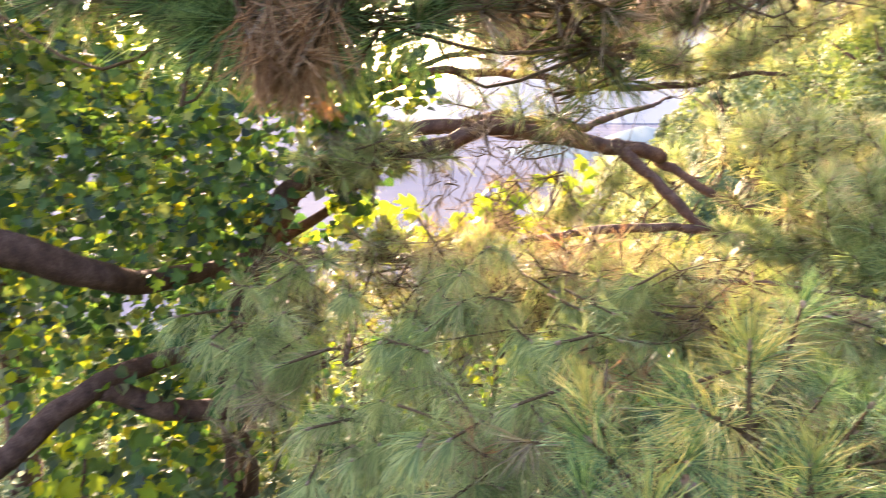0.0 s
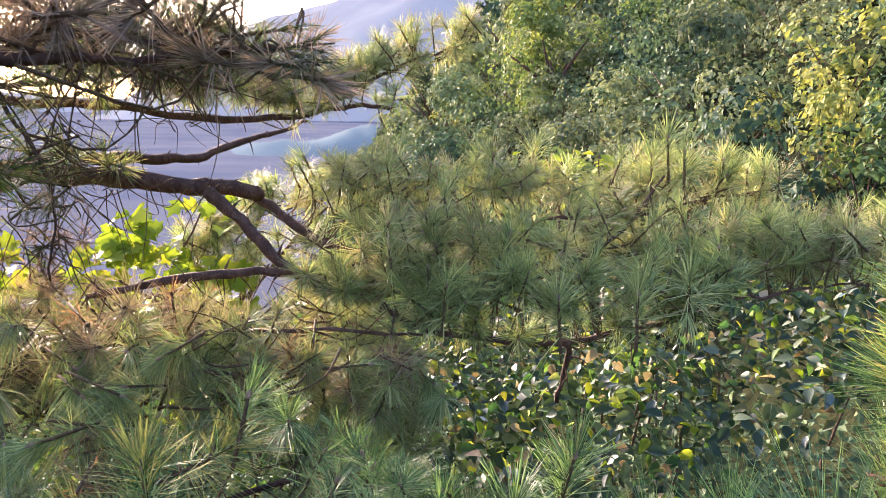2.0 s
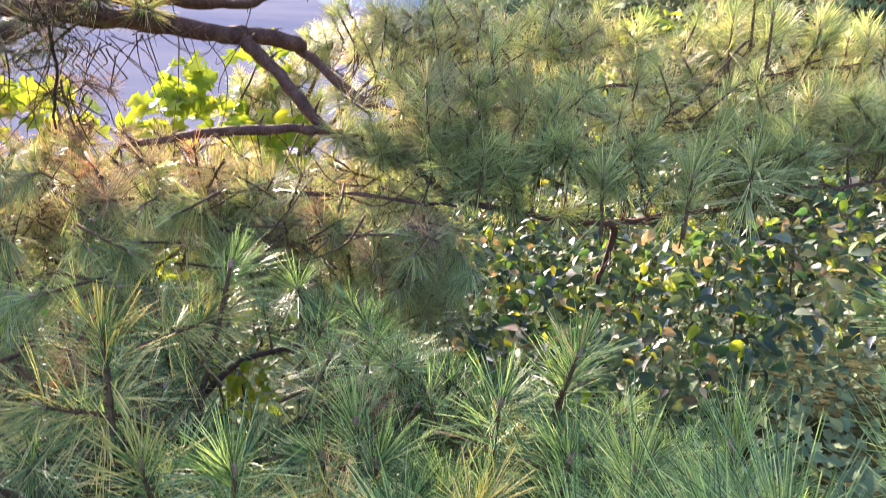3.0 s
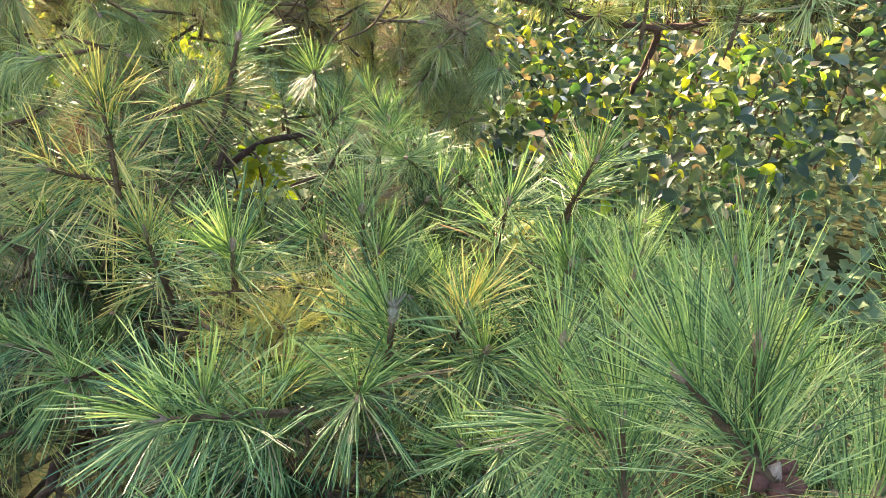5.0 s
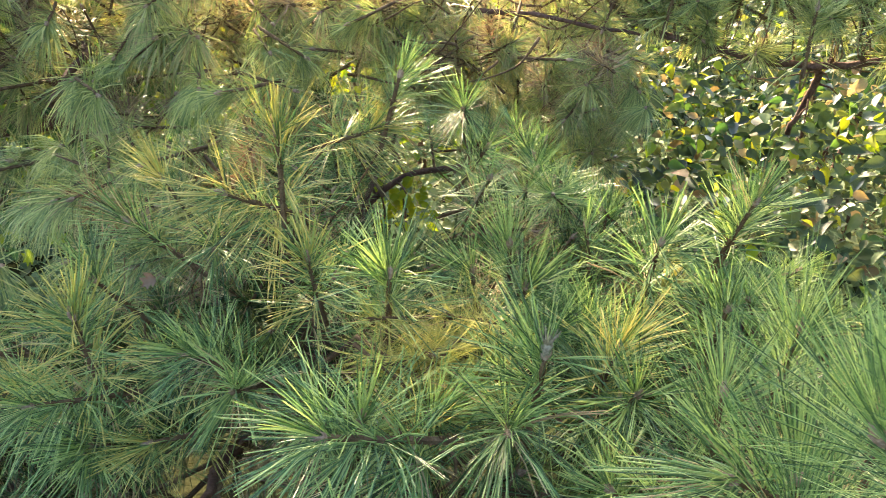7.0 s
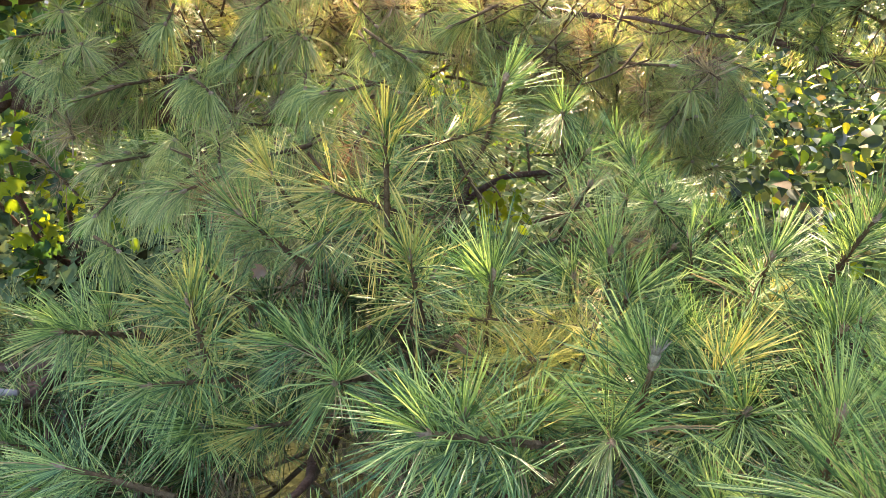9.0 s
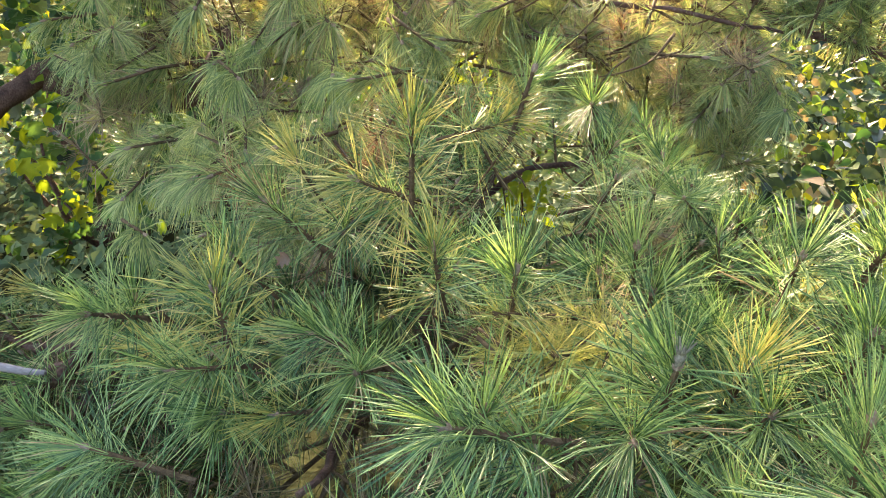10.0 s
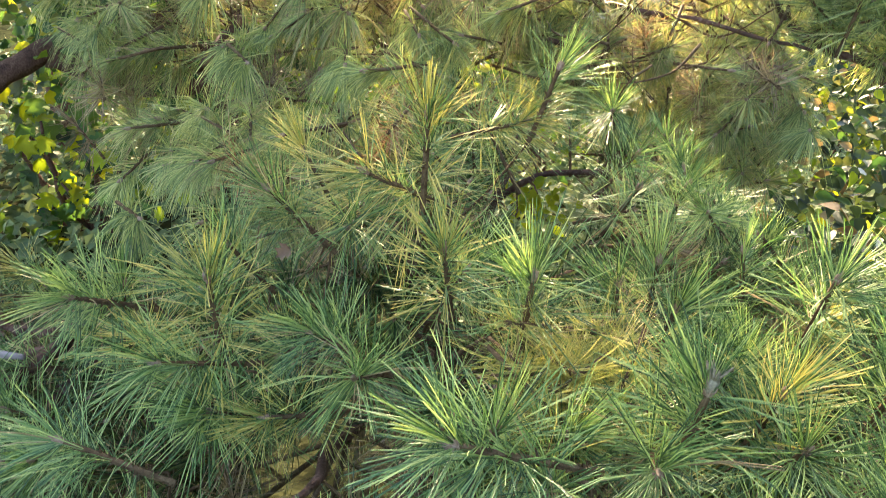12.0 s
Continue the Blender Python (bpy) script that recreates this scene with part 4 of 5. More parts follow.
for x, y, z, dx, dy in [(-0.19, 2.15, 0.89, -0.2, -0.7), (0.24, 1.92, 0.97, 0.1, -0.6), (-0.5, 2.40, 0.69, -0.3, -0.6), (-0.44, 2.15, 0.85, -0.4, -0.5), (0.19, 2.13, 1.03, 0.3, -0.5), (-0.05, 1.98, 0.92, 0.4, -0.6), (0.05, 2.2, 1.0, -0.3, -0.6),
                        (-0.75, 2.3, 0.86, -0.2, -0.7), (-0.3, 2.3, 1.0, 0.1, -0.7), (-0.62, 2.2, 0.75, -0.5, -0.5), (0.4, 2.05, 1.02, 0.2, -0.6), (0.5, 2.3, 1.05, -0.2, -0.6), (-0.12, 2.3, 0.72, 0.2, -0.6), (-0.9, 2.4, 0.9, -0.4, -0.5)]:
    big.shoot((x, y, z), (dx, dy, 0.05), MID_LOW + MID_GOLD_LOW, 1.15)
# a hanging bough with straw-coloured old needles between its green shoots
big.limb([(0.4, 2.6, 0.92), (0.8, 2.62, 0.99), (1.15, 2.56, 0.97), (1.5, 2.5, 0.94)], [0.012, 0.010, 0.008, 0.004], amount=0.02)
for i in range(46):
    q = Vector((rnd.uniform(0.62, 1.52), rnd.uniform(2.36, 2.66), 0))
    q.z = 1.33 - 0.15 * q.y - rnd.uniform(0.0, 0.34)
    kinds = MID_LOW + MID_GOLD_LOW + MID_GOLD[:1] if rnd.random() < 0.86 else FILL_STRAW
    big.fill(q, (rnd.uniform(-0.7, 0.7), rnd.uniform(-0.9, -0.2), rnd.uniform(-0.35, 0.35)), kinds, rnd.uniform(0.9, 1.15))
# brown twigs showing among the gold needles
for i in range(120):
    s = Vector((rnd.uniform(-0.4, 1.3), rnd.uniform(2.3, 3.0), rnd.uniform(0.76, 1.02)))
    e = s + Vector((rnd.uniform(-0.3, 0.3), rnd.uniform(-0.2, 0.1), rnd.uniform(-0.08, 0.24)))
    m = s.lerp(e, 0.5) + Vector((rnd.uniform(-0.06, 0.06), 0, rnd.uniform(-0.07, 0.03)))
    big.twig([s, m, e], rnd.uniform(0.002, 0.0055))
    big.twig([m, m + Vector((rnd.uniform(-0.12, 0.12), rnd.uniform(-0.1, 0.1), rnd.uniform(-0.04, 0.12)))], 0.0018)
# bare twigs hanging about the limbs
for i in range(50):
    s = Vector((rnd.uniform(-0.1, 0.9), 0, 0))
    y = 2.98 + 0.33 * s.x
    s = Vector((s.x, y, rnd.choice([1.44, 1.44, 1.7])))
    e = s + Vector((rnd.uniform(-0.2, 0.25), rnd.uniform(-0.15, 0.15), rnd.uniform(-0.42, 0.12)))
    big.twig([s, s.lerp(e, 0.5) + Vector((rnd.uniform(-0.08, 0.08), 0, rnd.uniform(-0.08, 0.08))), e], 0.0026)
for i in range(34):
    s = Vector((rnd.uniform(-0.05, 0.42), 2.9 + rnd.uniform(-0.08, 0.08), rnd.uniform(1.2, 1.46)))
    pts = [s]
    for k in range(3):
        pts.append(pts[-1] + Vector((rnd.uniform(-0.06, 0.06), rnd.uniform(-0.04, 0.04), rnd.uniform(-0.09, 0.0))))
    big.twig(pts, 0.0032)
    big.fill(pts[-1], (rnd.uniform(-1, 1), rnd.uniform(-0.6, 0.6), rnd.uniform(-0.9, 0.3)), FILL_DRY + DRY_FAN, rnd.uniform(0.3, 0.55))
big.done()

# a small golden pine farther down the slope
gold = Pine("small golden-green pine on the slope above the lake", (1.2, 5.7, height(1.2, 5.7) - 0.05))
gold.limb([(1.2, 5.7, -1.7), (1.25, 5.7, -0.6), (1.15, 5.65, 0.3), (1.3, 5.6, 1.05)], [0.05, 0.04, 0.028, 0.01], name="trunk")
gold.limb([(1.2, 5.7, 0.0), (0.95, 5.6, 0.4), (0.7, 5.55, 0.6)], [0.02, 0.014, 0.006], name="branch")
gold.limb([(1.18, 5.66, 0.3), (1.5, 5.65, 0.7), (1.85, 5.6, 1.05)], [0.02, 0.014, 0.006], name="branch")
along(gold, [(0.7, 5.6, 0.62), (1.0, 5.65, 0.82), (1.3, 5.6, 1.0), (1.85, 5.6, 1.08)], 60, MID_GOLD + MID_GOLD + MID, 0.16, size=(1.05, 1.4))
along(gold, [(0.8, 5.6, 0.35), (1.2, 5.6, 0.55), (1.8, 5.6, 0.7)], 36, MID_GOLD + MID, 0.2, size=(1.1, 1.4))
gold.done()

# ---- the pine overhead ----
over = Pine("shaded pine with drooping foliage and brown dry needles", (-2.2, 1.9, height(-2.2, 1.9) - 0.1))
over.limb([(-2.2, 1.9, -0.4), (-2.1, 1.9, 1.2), (-2.0, 1.95, 2.6), (-1.9, 2.0, 4.4)], [0.14, 0.12, 0.10, 0.04], name="trunk", sides=10)
over.limb([(-2.0, 1.95, 2.5), (-1.1, 1.5, 2.15), (-0.5, 1.3, 1.93), (-0.05, 1.27, 1.83), (0.23, 1.27, 1.83), (0.45, 1.42, 1.84), (0.75, 1.56, 1.87), (1.0, 1.7, 1.91)], [0.05, 0.042, 0.034, 0.028, 0.018, 0.009, 0.006, 0.002])
over.limb([(-1.1, 1.5, 2.15), (-0.7, 1.35, 1.87), (-0.35, 1.27, 1.73)], [0.02, 0.014, 0.006])
over.limb([(-1.1, 1.5, 2.15), (-0.5, 1.25, 2.16), (-0.2, 1.17, 2.02), (0.08, 1.16, 1.905), (0.25, 1.2, 1.845), (0.42, 1.36, 1.83)], [0.04, 0.033, 0.029, 0.024, 0.018, 0.008])
over.limb([(-0.5, 1.3, 1.93), (0.2, 1.5, 2.06), (0.8, 1.65, 2.04)], [0.018, 0.012, 0.006])
over.limb([(0.15, 1.3, 1.83), (0.24, 1.38, 1.74), (0.33, 1.45, 1.66)], [0.010, 0.007, 0.004])
over.limb([(-1.1, 1.5, 2.15), (-0.3, 1.8, 2.0), (0.3, 1.72, 1.93), (0.6, 1.63, 1.88), (0.92, 1.54, 1.88)], [0.016, 0.012, 0.009, 0.007, 0.004])
over.limb([(-1.1, 1.5, 2.15), (-0.4, 2.0, 1.95), (0.15, 2.25, 1.9), (0.55, 2.22, 1.96)], [0.018, 0.013, 0.010, 0.005])
over.limb([(-1.1, 1.5, 2.15), (-0.3, 2.3, 2.1), (0.3, 2.48, 2.02), (0.92, 2.4, 1.89)], [0.016, 0.012, 0.009, 0.004])
over.limb([(0.2, 2.25, 1.9), (0.3, 2.22, 1.7), (0.36, 2.2, 1.5), (0.33, 2.2, 1.3)], [0.007, 0.005, 0.004, 0.003])
along(over, [(-0.75, 1.35, 1.85), (-0.4, 1.27, 1.78), (-0.05, 1.27, 1.80), (0.22, 1.28, 1.82)], 34, NEAR[:2] + DRY_FAN, 0.11, up=0.0, lift=0.0)
along(over, [(-0.32, 1.25, 1.79), (-0.14, 1.27, 1.79)], 8, NEAR[:1] + DRY_FAN[:2], 0.06, up=0.0, lift=0.0)
along(over, [(-0.8, 1.4, 1.98), (-0.3, 1.3, 1.92), (0.25, 1.35, 1.95)], 22, NEAR[:3] + DRY_FAN, 0.12, up=0.1, lift=0.0)
along(over, [(0.2, 1.3, 1.83), (0.4, 1.42, 1.85), (0.75, 1.57, 1.87), (0.95, 1.66, 1.91)], 10, NEAR[:1] + DRY_FAN + DRY_FAN, 0.11, up=0.3, lift=0.02)
along(over, [(0.47, 1.46, 1.91), (0.54, 1.48, 1.94), (0.62, 1.5, 1.95)], 3, DRY_FAN, 0.07, up=0.2, lift=0.0)
along(over, [(0.35, 1.45, 1.84), (0.6, 1.5, 1.86), (0.88, 1.55, 1.88)], 3, DRY_FAN, 0.10, up=0.2, lift=0.0)
along(over, [(-0.2, 1.4, 2.02), (0.3, 1.5, 2.06), (0.8, 1.65, 2.02)], 5, NEAR[:2] + DRY_FAN, 0.12, up=0.2, lift=0.0)
along(over, [(-0.29, 1.06, 1.69), (-0.22, 1.05, 1.685), (-0.16, 1.06, 1.68)], 10, HANG_DEAD, 0.03, up=-2.2, lift=-0.02)
along(over, [(0.05, 1.35, 1.86), (0.3, 1.42, 1.90), (0.55, 1.48, 1.94)], 7, DRY_FAN + DRY_FAN + NEAR[:1], 0.11, up=0.1, lift=0.0)
along(over, [(-0.5, 1.28, 1.74), (-0.23, 1.24, 1.70), (0.0, 1.25, 1.73)], 26, NEAR + FILL, 0.08, up=-0.5, lift=0.0)
along(over, [(0.0, 1.27, 1.80), (0.1, 1.28, 1.80), (0.2, 1.28, 1.82)], 7, NEAR[:1] + DRY_FAN, 0.07, up=0.0, lift=0.0)
along(over, [(0.0, 1.26, 1.78), (0.15, 1.28, 1.8)], 3, HANG_DEAD, 0.06, up=-0.3, lift=0.0)
along(over, [(0.2, 1.36, 1.76), (0.3, 1.45, 1.68), (0.36, 1.5, 1.62)], 6, FILL, 0.07, up=-0.2, lift=0.0)
along(over, [(0.08, 1.26, 1.90), (0.22, 1.27, 1.94), (0.38, 1.32, 1.97)], 9, DRY_FAN + NEAR[:1], 0.07, up=0.1, lift=0.0)
along(over, [(-0.45, 1.17, 2.10), (-0.2, 1.10, 1.98), (0.06, 1.09, 1.88)], 16, FILL + NEAR[:1] + DRY_FAN[:1], 0.06, up=-0.2, lift=0.0)
# Fine overhead needles; the shade under the boughs is put into their colour.
FINE = [shoot_mesh(85 + i, 130, [NEEDLE_OLD_SHADE, TWIG, TWIG, NEEDLE_DEAD], False, width=0.0013, spread=1.1, tint=0.25, side=True, sag=0.35) for i in range(3)]
LYING.update(FINE)
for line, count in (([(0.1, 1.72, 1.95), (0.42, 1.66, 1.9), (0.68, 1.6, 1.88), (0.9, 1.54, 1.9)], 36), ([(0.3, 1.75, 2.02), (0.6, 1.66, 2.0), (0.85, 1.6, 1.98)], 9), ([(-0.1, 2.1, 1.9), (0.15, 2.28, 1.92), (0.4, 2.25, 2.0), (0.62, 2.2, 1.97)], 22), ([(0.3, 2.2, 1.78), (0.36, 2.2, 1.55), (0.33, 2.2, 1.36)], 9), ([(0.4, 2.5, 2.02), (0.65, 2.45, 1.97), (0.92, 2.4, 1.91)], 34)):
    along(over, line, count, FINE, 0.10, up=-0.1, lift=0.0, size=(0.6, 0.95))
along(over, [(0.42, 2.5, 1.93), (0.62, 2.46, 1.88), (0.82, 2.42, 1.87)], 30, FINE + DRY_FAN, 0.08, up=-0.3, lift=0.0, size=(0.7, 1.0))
along(over, [(0.4, 2.5, 2.0), (0.65, 2.45, 1.96), (0.92, 2.4, 1.9)], 16, MID, 0.09, up=0.1, lift=0.0)
for i in range(26):
    s = Vector((0.33 + rnd.uniform(-0.06, 0.06), 2.2, rnd.uniform(1.35, 1.85)))
    e = s + Vector((rnd.uniform(-0.2, 0.2), rnd.uniform(-0.1, 0.1), rnd.uniform(-0.2, 0.0)))
    over.twig([s, s.lerp(e, 0.5) + Vector((0, 0, rnd.uniform(-0.04, 0.02))), e], 0.0024)
for i in range(30):
    u = rnd.random()
    s = Vector((0.1 + 0.6 * u, 1.28 + 0.25 * u, 1.84))
    e = s + Vector((rnd.uniform(-0.12, 0.16), rnd.uniform(-0.1, 0.15), rnd.uniform(-0.22, 0.05)))
    over.twig([s, s.lerp(e, 0.5) + Vector((0, 0, rnd.uniform(-0.02, 0.02))), e], 0.0024)
    for k in range(2):
        m = s.lerp(e, rnd.uniform(0.3, 0.8))
        over.twig([m, m + Vector((rnd.uniform(-0.05, 0.06), rnd.uniform(-0.05, 0.05), rnd.uniform(-0.07, 0.03)))], 0.0016)
over.done()


# ---- broadleaf tree with the thick brown limbs ----
def woody(parent, base, pts, radii, name="limb", steps=6, sides=9):
    b = Build()
    line = crooked(pts, steps, 0.03, radii[0] * 50)
    rr = [np.interp(i / (len(line) - 1) * (len(radii) - 1), range(len(radii)), radii) for i in range(len(line))]
    b.tube([p - Vector(base) for p in line], rr, sides, 0, wobble=0.12)
    return part(name, b.mesh(name, [BARK], True), parent)


base = Vector((-2.6, 3.4, height(-2.6, 3.4) - 0.1))
tree = tagged(new("broadleaf_tree"), "broadleaf tree with thick brown limbs and yellow-green lobed leaves", "tree")
tree.location = base
woody(tree, base, [base, (-2.5, 3.2, 0.0), (-2.3, 2.9, 1.0), (-2.4, 3.0, 2.6), (-2.5, 3.1, 4.0)], [0.17, 0.15, 0.12, 0.09, 0.03], "trunk", sides=12)
woody(tree, base, [(-2.3, 2.9, 1.3), (-1.75, 2.5, 1.2), (-1.40, 2.70, 1.01), (-1.19, 3.10, 0.86), (-0.8, 3.5, 0.95), (-0.3, 3.6, 1.3)], [0.08, 0.07, 0.062, 0.05, 0.03, 0.015])
woody(tree, base, [(-2.45, 3.1, 0.1), (-1.9, 2.7, 0.15), (-1.5, 3.04, 0.40), (-1.12, 3.6, 0.42), (-0.6, 4.0, 0.6)], [0.06, 0.055, 0.05, 0.04, 0.015])
woody(tree, base, [(-1.5, 3.04, 0.38), (-1.25, 3.2, 0.22), (-1.0, 3.4, 0.17), (-0.6, 3.6, 0.3)], [0.05, 0.055, 0.05, 0.02])
woody(tree, base, [(-2.4, 3.0, 2.2), (-1.8, 3.2, 2.6), (-1.1, 3.5, 2.5)], [0.05, 0.03, 0.012])
pts = blob_points([((-1.6, 3.4, 1.6), (0.95, 0.8, 1.15)), ((-0.95, 3.5, 1.35), (0.5, 0.6, 0.75)), ((-2.4, 3.6, 2.8), (1.4, 1.2, 1.3)), ((-1.5, 3.6, 0.3), (0.8, 0.7, 0.7)), ((-0.85, 2.85, 0.95), (0.35, 0.3, 0.45)), ((-1.3, 2.8, 1.6), (0.6, 0.4, 0.6)), ((-0.6, 3.15, 1.2), (0.34, 0.3, 0.4)), ((-0.75, 3.7, 1.15), (0.5, 0.3, 0.6)), ((-2.2, 4.3, 2.1), (1.5, 0.4, 1.3)), ((-0.48, 3.4, 1.7), (0.3, 0.25, 0.42))], 12000, rnd, 2.4, -0.17)
pts += blob_points([((-0.38, 3.35, 1.65), (0.38, 0.25, 0.42)), ((-0.47, 3.3, 1.25), (0.2, 0.15, 0.25))], 900, rnd, 2.4, -0.3)
# Unseen upper bough, added only to shade the pines close by.
pts += blob_points([((-0.85, 3.5, 2.5), (0.4, 0.3, 0.22)), ((-0.25, 3.55, 2.75), (0.32, 0.25, 0.2))], 420, rnd, 2.4, -0.4)
pts += blob_points([((-2.0, 4.2, 2.1), (0.6, 0.3, 0.5))], 450, rnd, 2.4, -0.4)
# Limb carrying the added shading bough, out of view as well.
woody(tree, base, [(-1.8, 3.2, 2.6), (-1.2, 3.4, 2.5), (-0.6, 3.5, 2.55), (-0.15, 3.55, 2.75)], [0.03, 0.02, 0.010, 0.004])
woody(tree, base, [(-0.8, 3.5, 0.95), (-0.6, 3.4, 1.4), (-0.35, 3.35, 1.85)], [0.02, 0.014, 0.005])
leafy(tree, base, pts, (0, 0, 1.6), rnd, LOBED, [LEAF, LEAF, LEAF_LIME, LEAF_GOLD, LEAF, LEAF, LEAF_BUSH, LEAF, LEAF_BUSH, LEAF], 0.056, 0.6, (0.1, -0.35, 0.8), 0.9)

# a darker broadleaf tree behind it
base = Vector((-3.2, 5.2, height(-3.2, 5.2) - 0.1))
tree = tagged(new("broadleaf_tree"), "dark broadleaf tree standing behind the thick-limbed one", "tree")
tree.location = base
woody(tree, base, [base, (-3.2, 5.2, -0.4), (-3.1, 5.1, 1.2), (-3.0, 5.1, 3.0)], [0.12, 0.10, 0.08, 0.03], "trunk", sides=10)
for e in ((-1.6, 4.9, 1.4), (-1.3, 4.9, 0.3), (-2.2, 5.0, 2.3), (-4.2, 5.0, 1.5)):
    woody(tree, base, [(-3.15, 5.15, 0.2), Vector((-3.15, 5.15, 0.2)).lerp(Vector(e), 0.5) + Vector((0, 0, 0.2)), e], [0.05, 0.03, 0.01])
pts = blob_points([((-2.9, 5.0, 0.9), (1.5, 0.4, 1.3)), ((-1.5, 4.9, 0.4), (0.75, 0.35, 0.95)), ((-2.0, 5.0, -0.5), (1.2, 0.4, 0.8)), ((-2.1, 4.9, 1.9), (1.1, 0.3, 0.75))], 4100, rnd, 1.6, -0.2)
leafy(tree, base, pts, (0, 0, 1.6), rnd, LOBED, [LEAF, LEAF_LIME, LEAF_GOLD, LEAF_BUSH, LEAF], 0.11, 0.6, (0.1, -0.4, 0.8), 0.6, 0)

# yellow sunlit sapling between the limbs
base = Vector((0.35, 5.6, height(0.35, 5.6) - 0.05))
sap = tagged(new("sapling"), "slender sapling with glowing yellow-green lobed leaves", "sapling")
sap.location = base
woody(sap, base, [base, (0.38, 5.5, -0.9), (0.5, 5.4, 0.2), (0.86, 5.27, 1.05)], [0.03, 0.024, 0.016, 0.005], "stem", sides=6)
woody(sap, base, [(0.40, 5.5, -0.6), (0.1, 5.2, 0.3), (-0.1, 5.0, 0.75)], [0.016, 0.010, 0.004], "stem", sides=5)
woody(sap, base, [(0.2, 5.3, 0.0), (-0.3, 5.0, 0.5), (-0.6, 4.9, 0.85)], [0.012, 0.008, 0.003], "stem", sides=5)
pts = blob_points([((0.88, 5.2, 1.05), (0.22, 0.2, 0.24)), ((0.50, 5.2, 0.86), (0.34, 0.25, 0.26)), ((0.42, 5.15, 0.95), (0.25, 0.2, 0.2)), ((0.25, 5.1, 0.70), (0.3, 0.3, 0.2)), ((-0.25, 4.7, 0.82), (0.28, 0.25, 0.2)), ((-0.62, 4.9, 0.88), (0.2, 0.25, 0.2)), ((0.9, 5.2, 0.5), (0.3, 0.3, 0.25)), ((0.45, 5.1, 0.48), (0.3, 0.25, 0.16)), ((0.7, 5.1, 0.74), (0.25, 0.2, 0.16)), ((0.15, 5.1, 0.42), (0.25, 0.2, 0.14))], 250, rnd, 3.0, -0.2)
leafy(sap, base, pts, (0, 0, 1.6), rnd, LOBED, [LEAF_GOLD], 0.14, 0.5, (-0.1, -0.5, 0.65), 0.6)

# two slim saplings at the foot of the wooded slope
for x, y, z, count in ((3.95, 5.9, 1.42, 46), (4.45, 6.0, 1.36, 40)):
    base = Vector((x, y, height(x, y) - 0.05))
    slim = tagged(new("sapling"), "slim sapling with yellow-green leaves below the wooded slope", "sapling", "saplings below the slope")
    slim.location = base
    woody(slim, base, [base, (x + 0.1, y, (base.z + z) / 2), (x - 0.05, y - 0.1, z)], [0.03, 0.02, 0.006], "stem", sides=6)
    leafy(slim, base, [Vector((x + rnd.gauss(0, 0.2), y + rnd.gauss(0, 0.15), z - abs(rnd.gauss(0, 0.25)))) for i in range(count)], (0, 0, 1.6), rnd, OVAL, [LEAF_GOLD, LEAF_LIME], 0.15, 0.6, (-0.1, -0.4, 0.7), 0.7)

# seedling lit yellow in a gap between the young pines
base = Vector((0.76, 2.16, height(0.76, 2.16) - 0.02))
seed = tagged(new("seedling"), "thin seedling with sunlit yellow leaves under the pines", "seedling")
seed.location = base
woody(seed, base, [base, (0.78, 2.2, 0.1), (0.74, 2.14, 0.56)], [0.008, 0.006, 0.003], "stem", 4, 5)
pts = [Vector((0.745 + rnd.gauss(0, 0.05), 2.12 + rnd.gauss(0, 0.04), 0.53 + rnd.gauss(0, 0.05))) for i in range(60)]
leafy(seed, base, pts, (0, 0, 1.6), rnd, OVAL, [LEAF_GOLD], 0.04, 0.5, (-0.1, -0.4, 0.7), 0.6)

# ---- thicket of large glossy leaves ----
base = Vector((3.4, 4.6, height(3.4, 4.6) - 0.05))
bush = tagged(new("shrub"), "thicket of broad glossy leaves catching white sky light", "shrub")
bush.location = base
for i in range(16):
    e = Vector((rnd.uniform(1.8, 5.2), rnd.uniform(3.4, 5.4), rnd.uniform(-0.2, 0.3)))
    s = Vector((e.x + rnd.uniform(-0.3, 0.3), e.y + rnd.uniform(-0.3, 0.3), height(e.x, e.y) - 0.1))
    woody(bush, base, [s, s.lerp(e, 0.5) + Vector((rnd.uniform(-0.15, 0.15), 0, 0)), e], [0.014, 0.010, 0.004], "stem", 4, 5)
pts = []
for i in range(8500):
    x, y = rnd.uniform(1.5, 6.2), rnd.uniform(2.6, 6.0)
    top = 0.15 - 0.10 * (y - 3) + 0.27 * max(0, x - 2.5) + 0.35 * noise.noise(Vector((x * 1.6, y * 1.6, 5)))
    pts.append(Vector((x, y, top - abs(rnd.gauss(0, 0.22)))))
leafy(bush, base, pts, (3.0, 3.2, 0.4), rnd, OVAL, [LEAF_BUSH] * 5 + [LEAF_GOLD] + [LEAF_BUSH] * 5 + [LEAF_TAN, LEAF_SHEEN, LEAF, LEAF_LIME, LEAF], 0.088, 0.7, (-0.1, -0.25, 0.8), 1.0, fine=True)


# golden-green scrub on the slope under the bare limbs
base = Vector((0.2, 5.8, height(0.2, 5.8) - 0.05))
scrub = tagged(new("shrub"), "golden-green scrub on the slope above the lake", "shrub")
scrub.location = base
for i in range(12):
    e = Vector((rnd.uniform(-1.6, 1.6), rnd.uniform(5.0, 6.4), rnd.uniform(-0.2, 0.3)))
    woody(scrub, base, [(e.x + rnd.uniform(-0.2, 0.2), e.y, height(e.x, e.y) - 0.1), (e.x, e.y + rnd.uniform(-0.2, 0.2), -0.8), e], [0.02, 0.014, 0.005], "stem", 4, 5)
pts = []
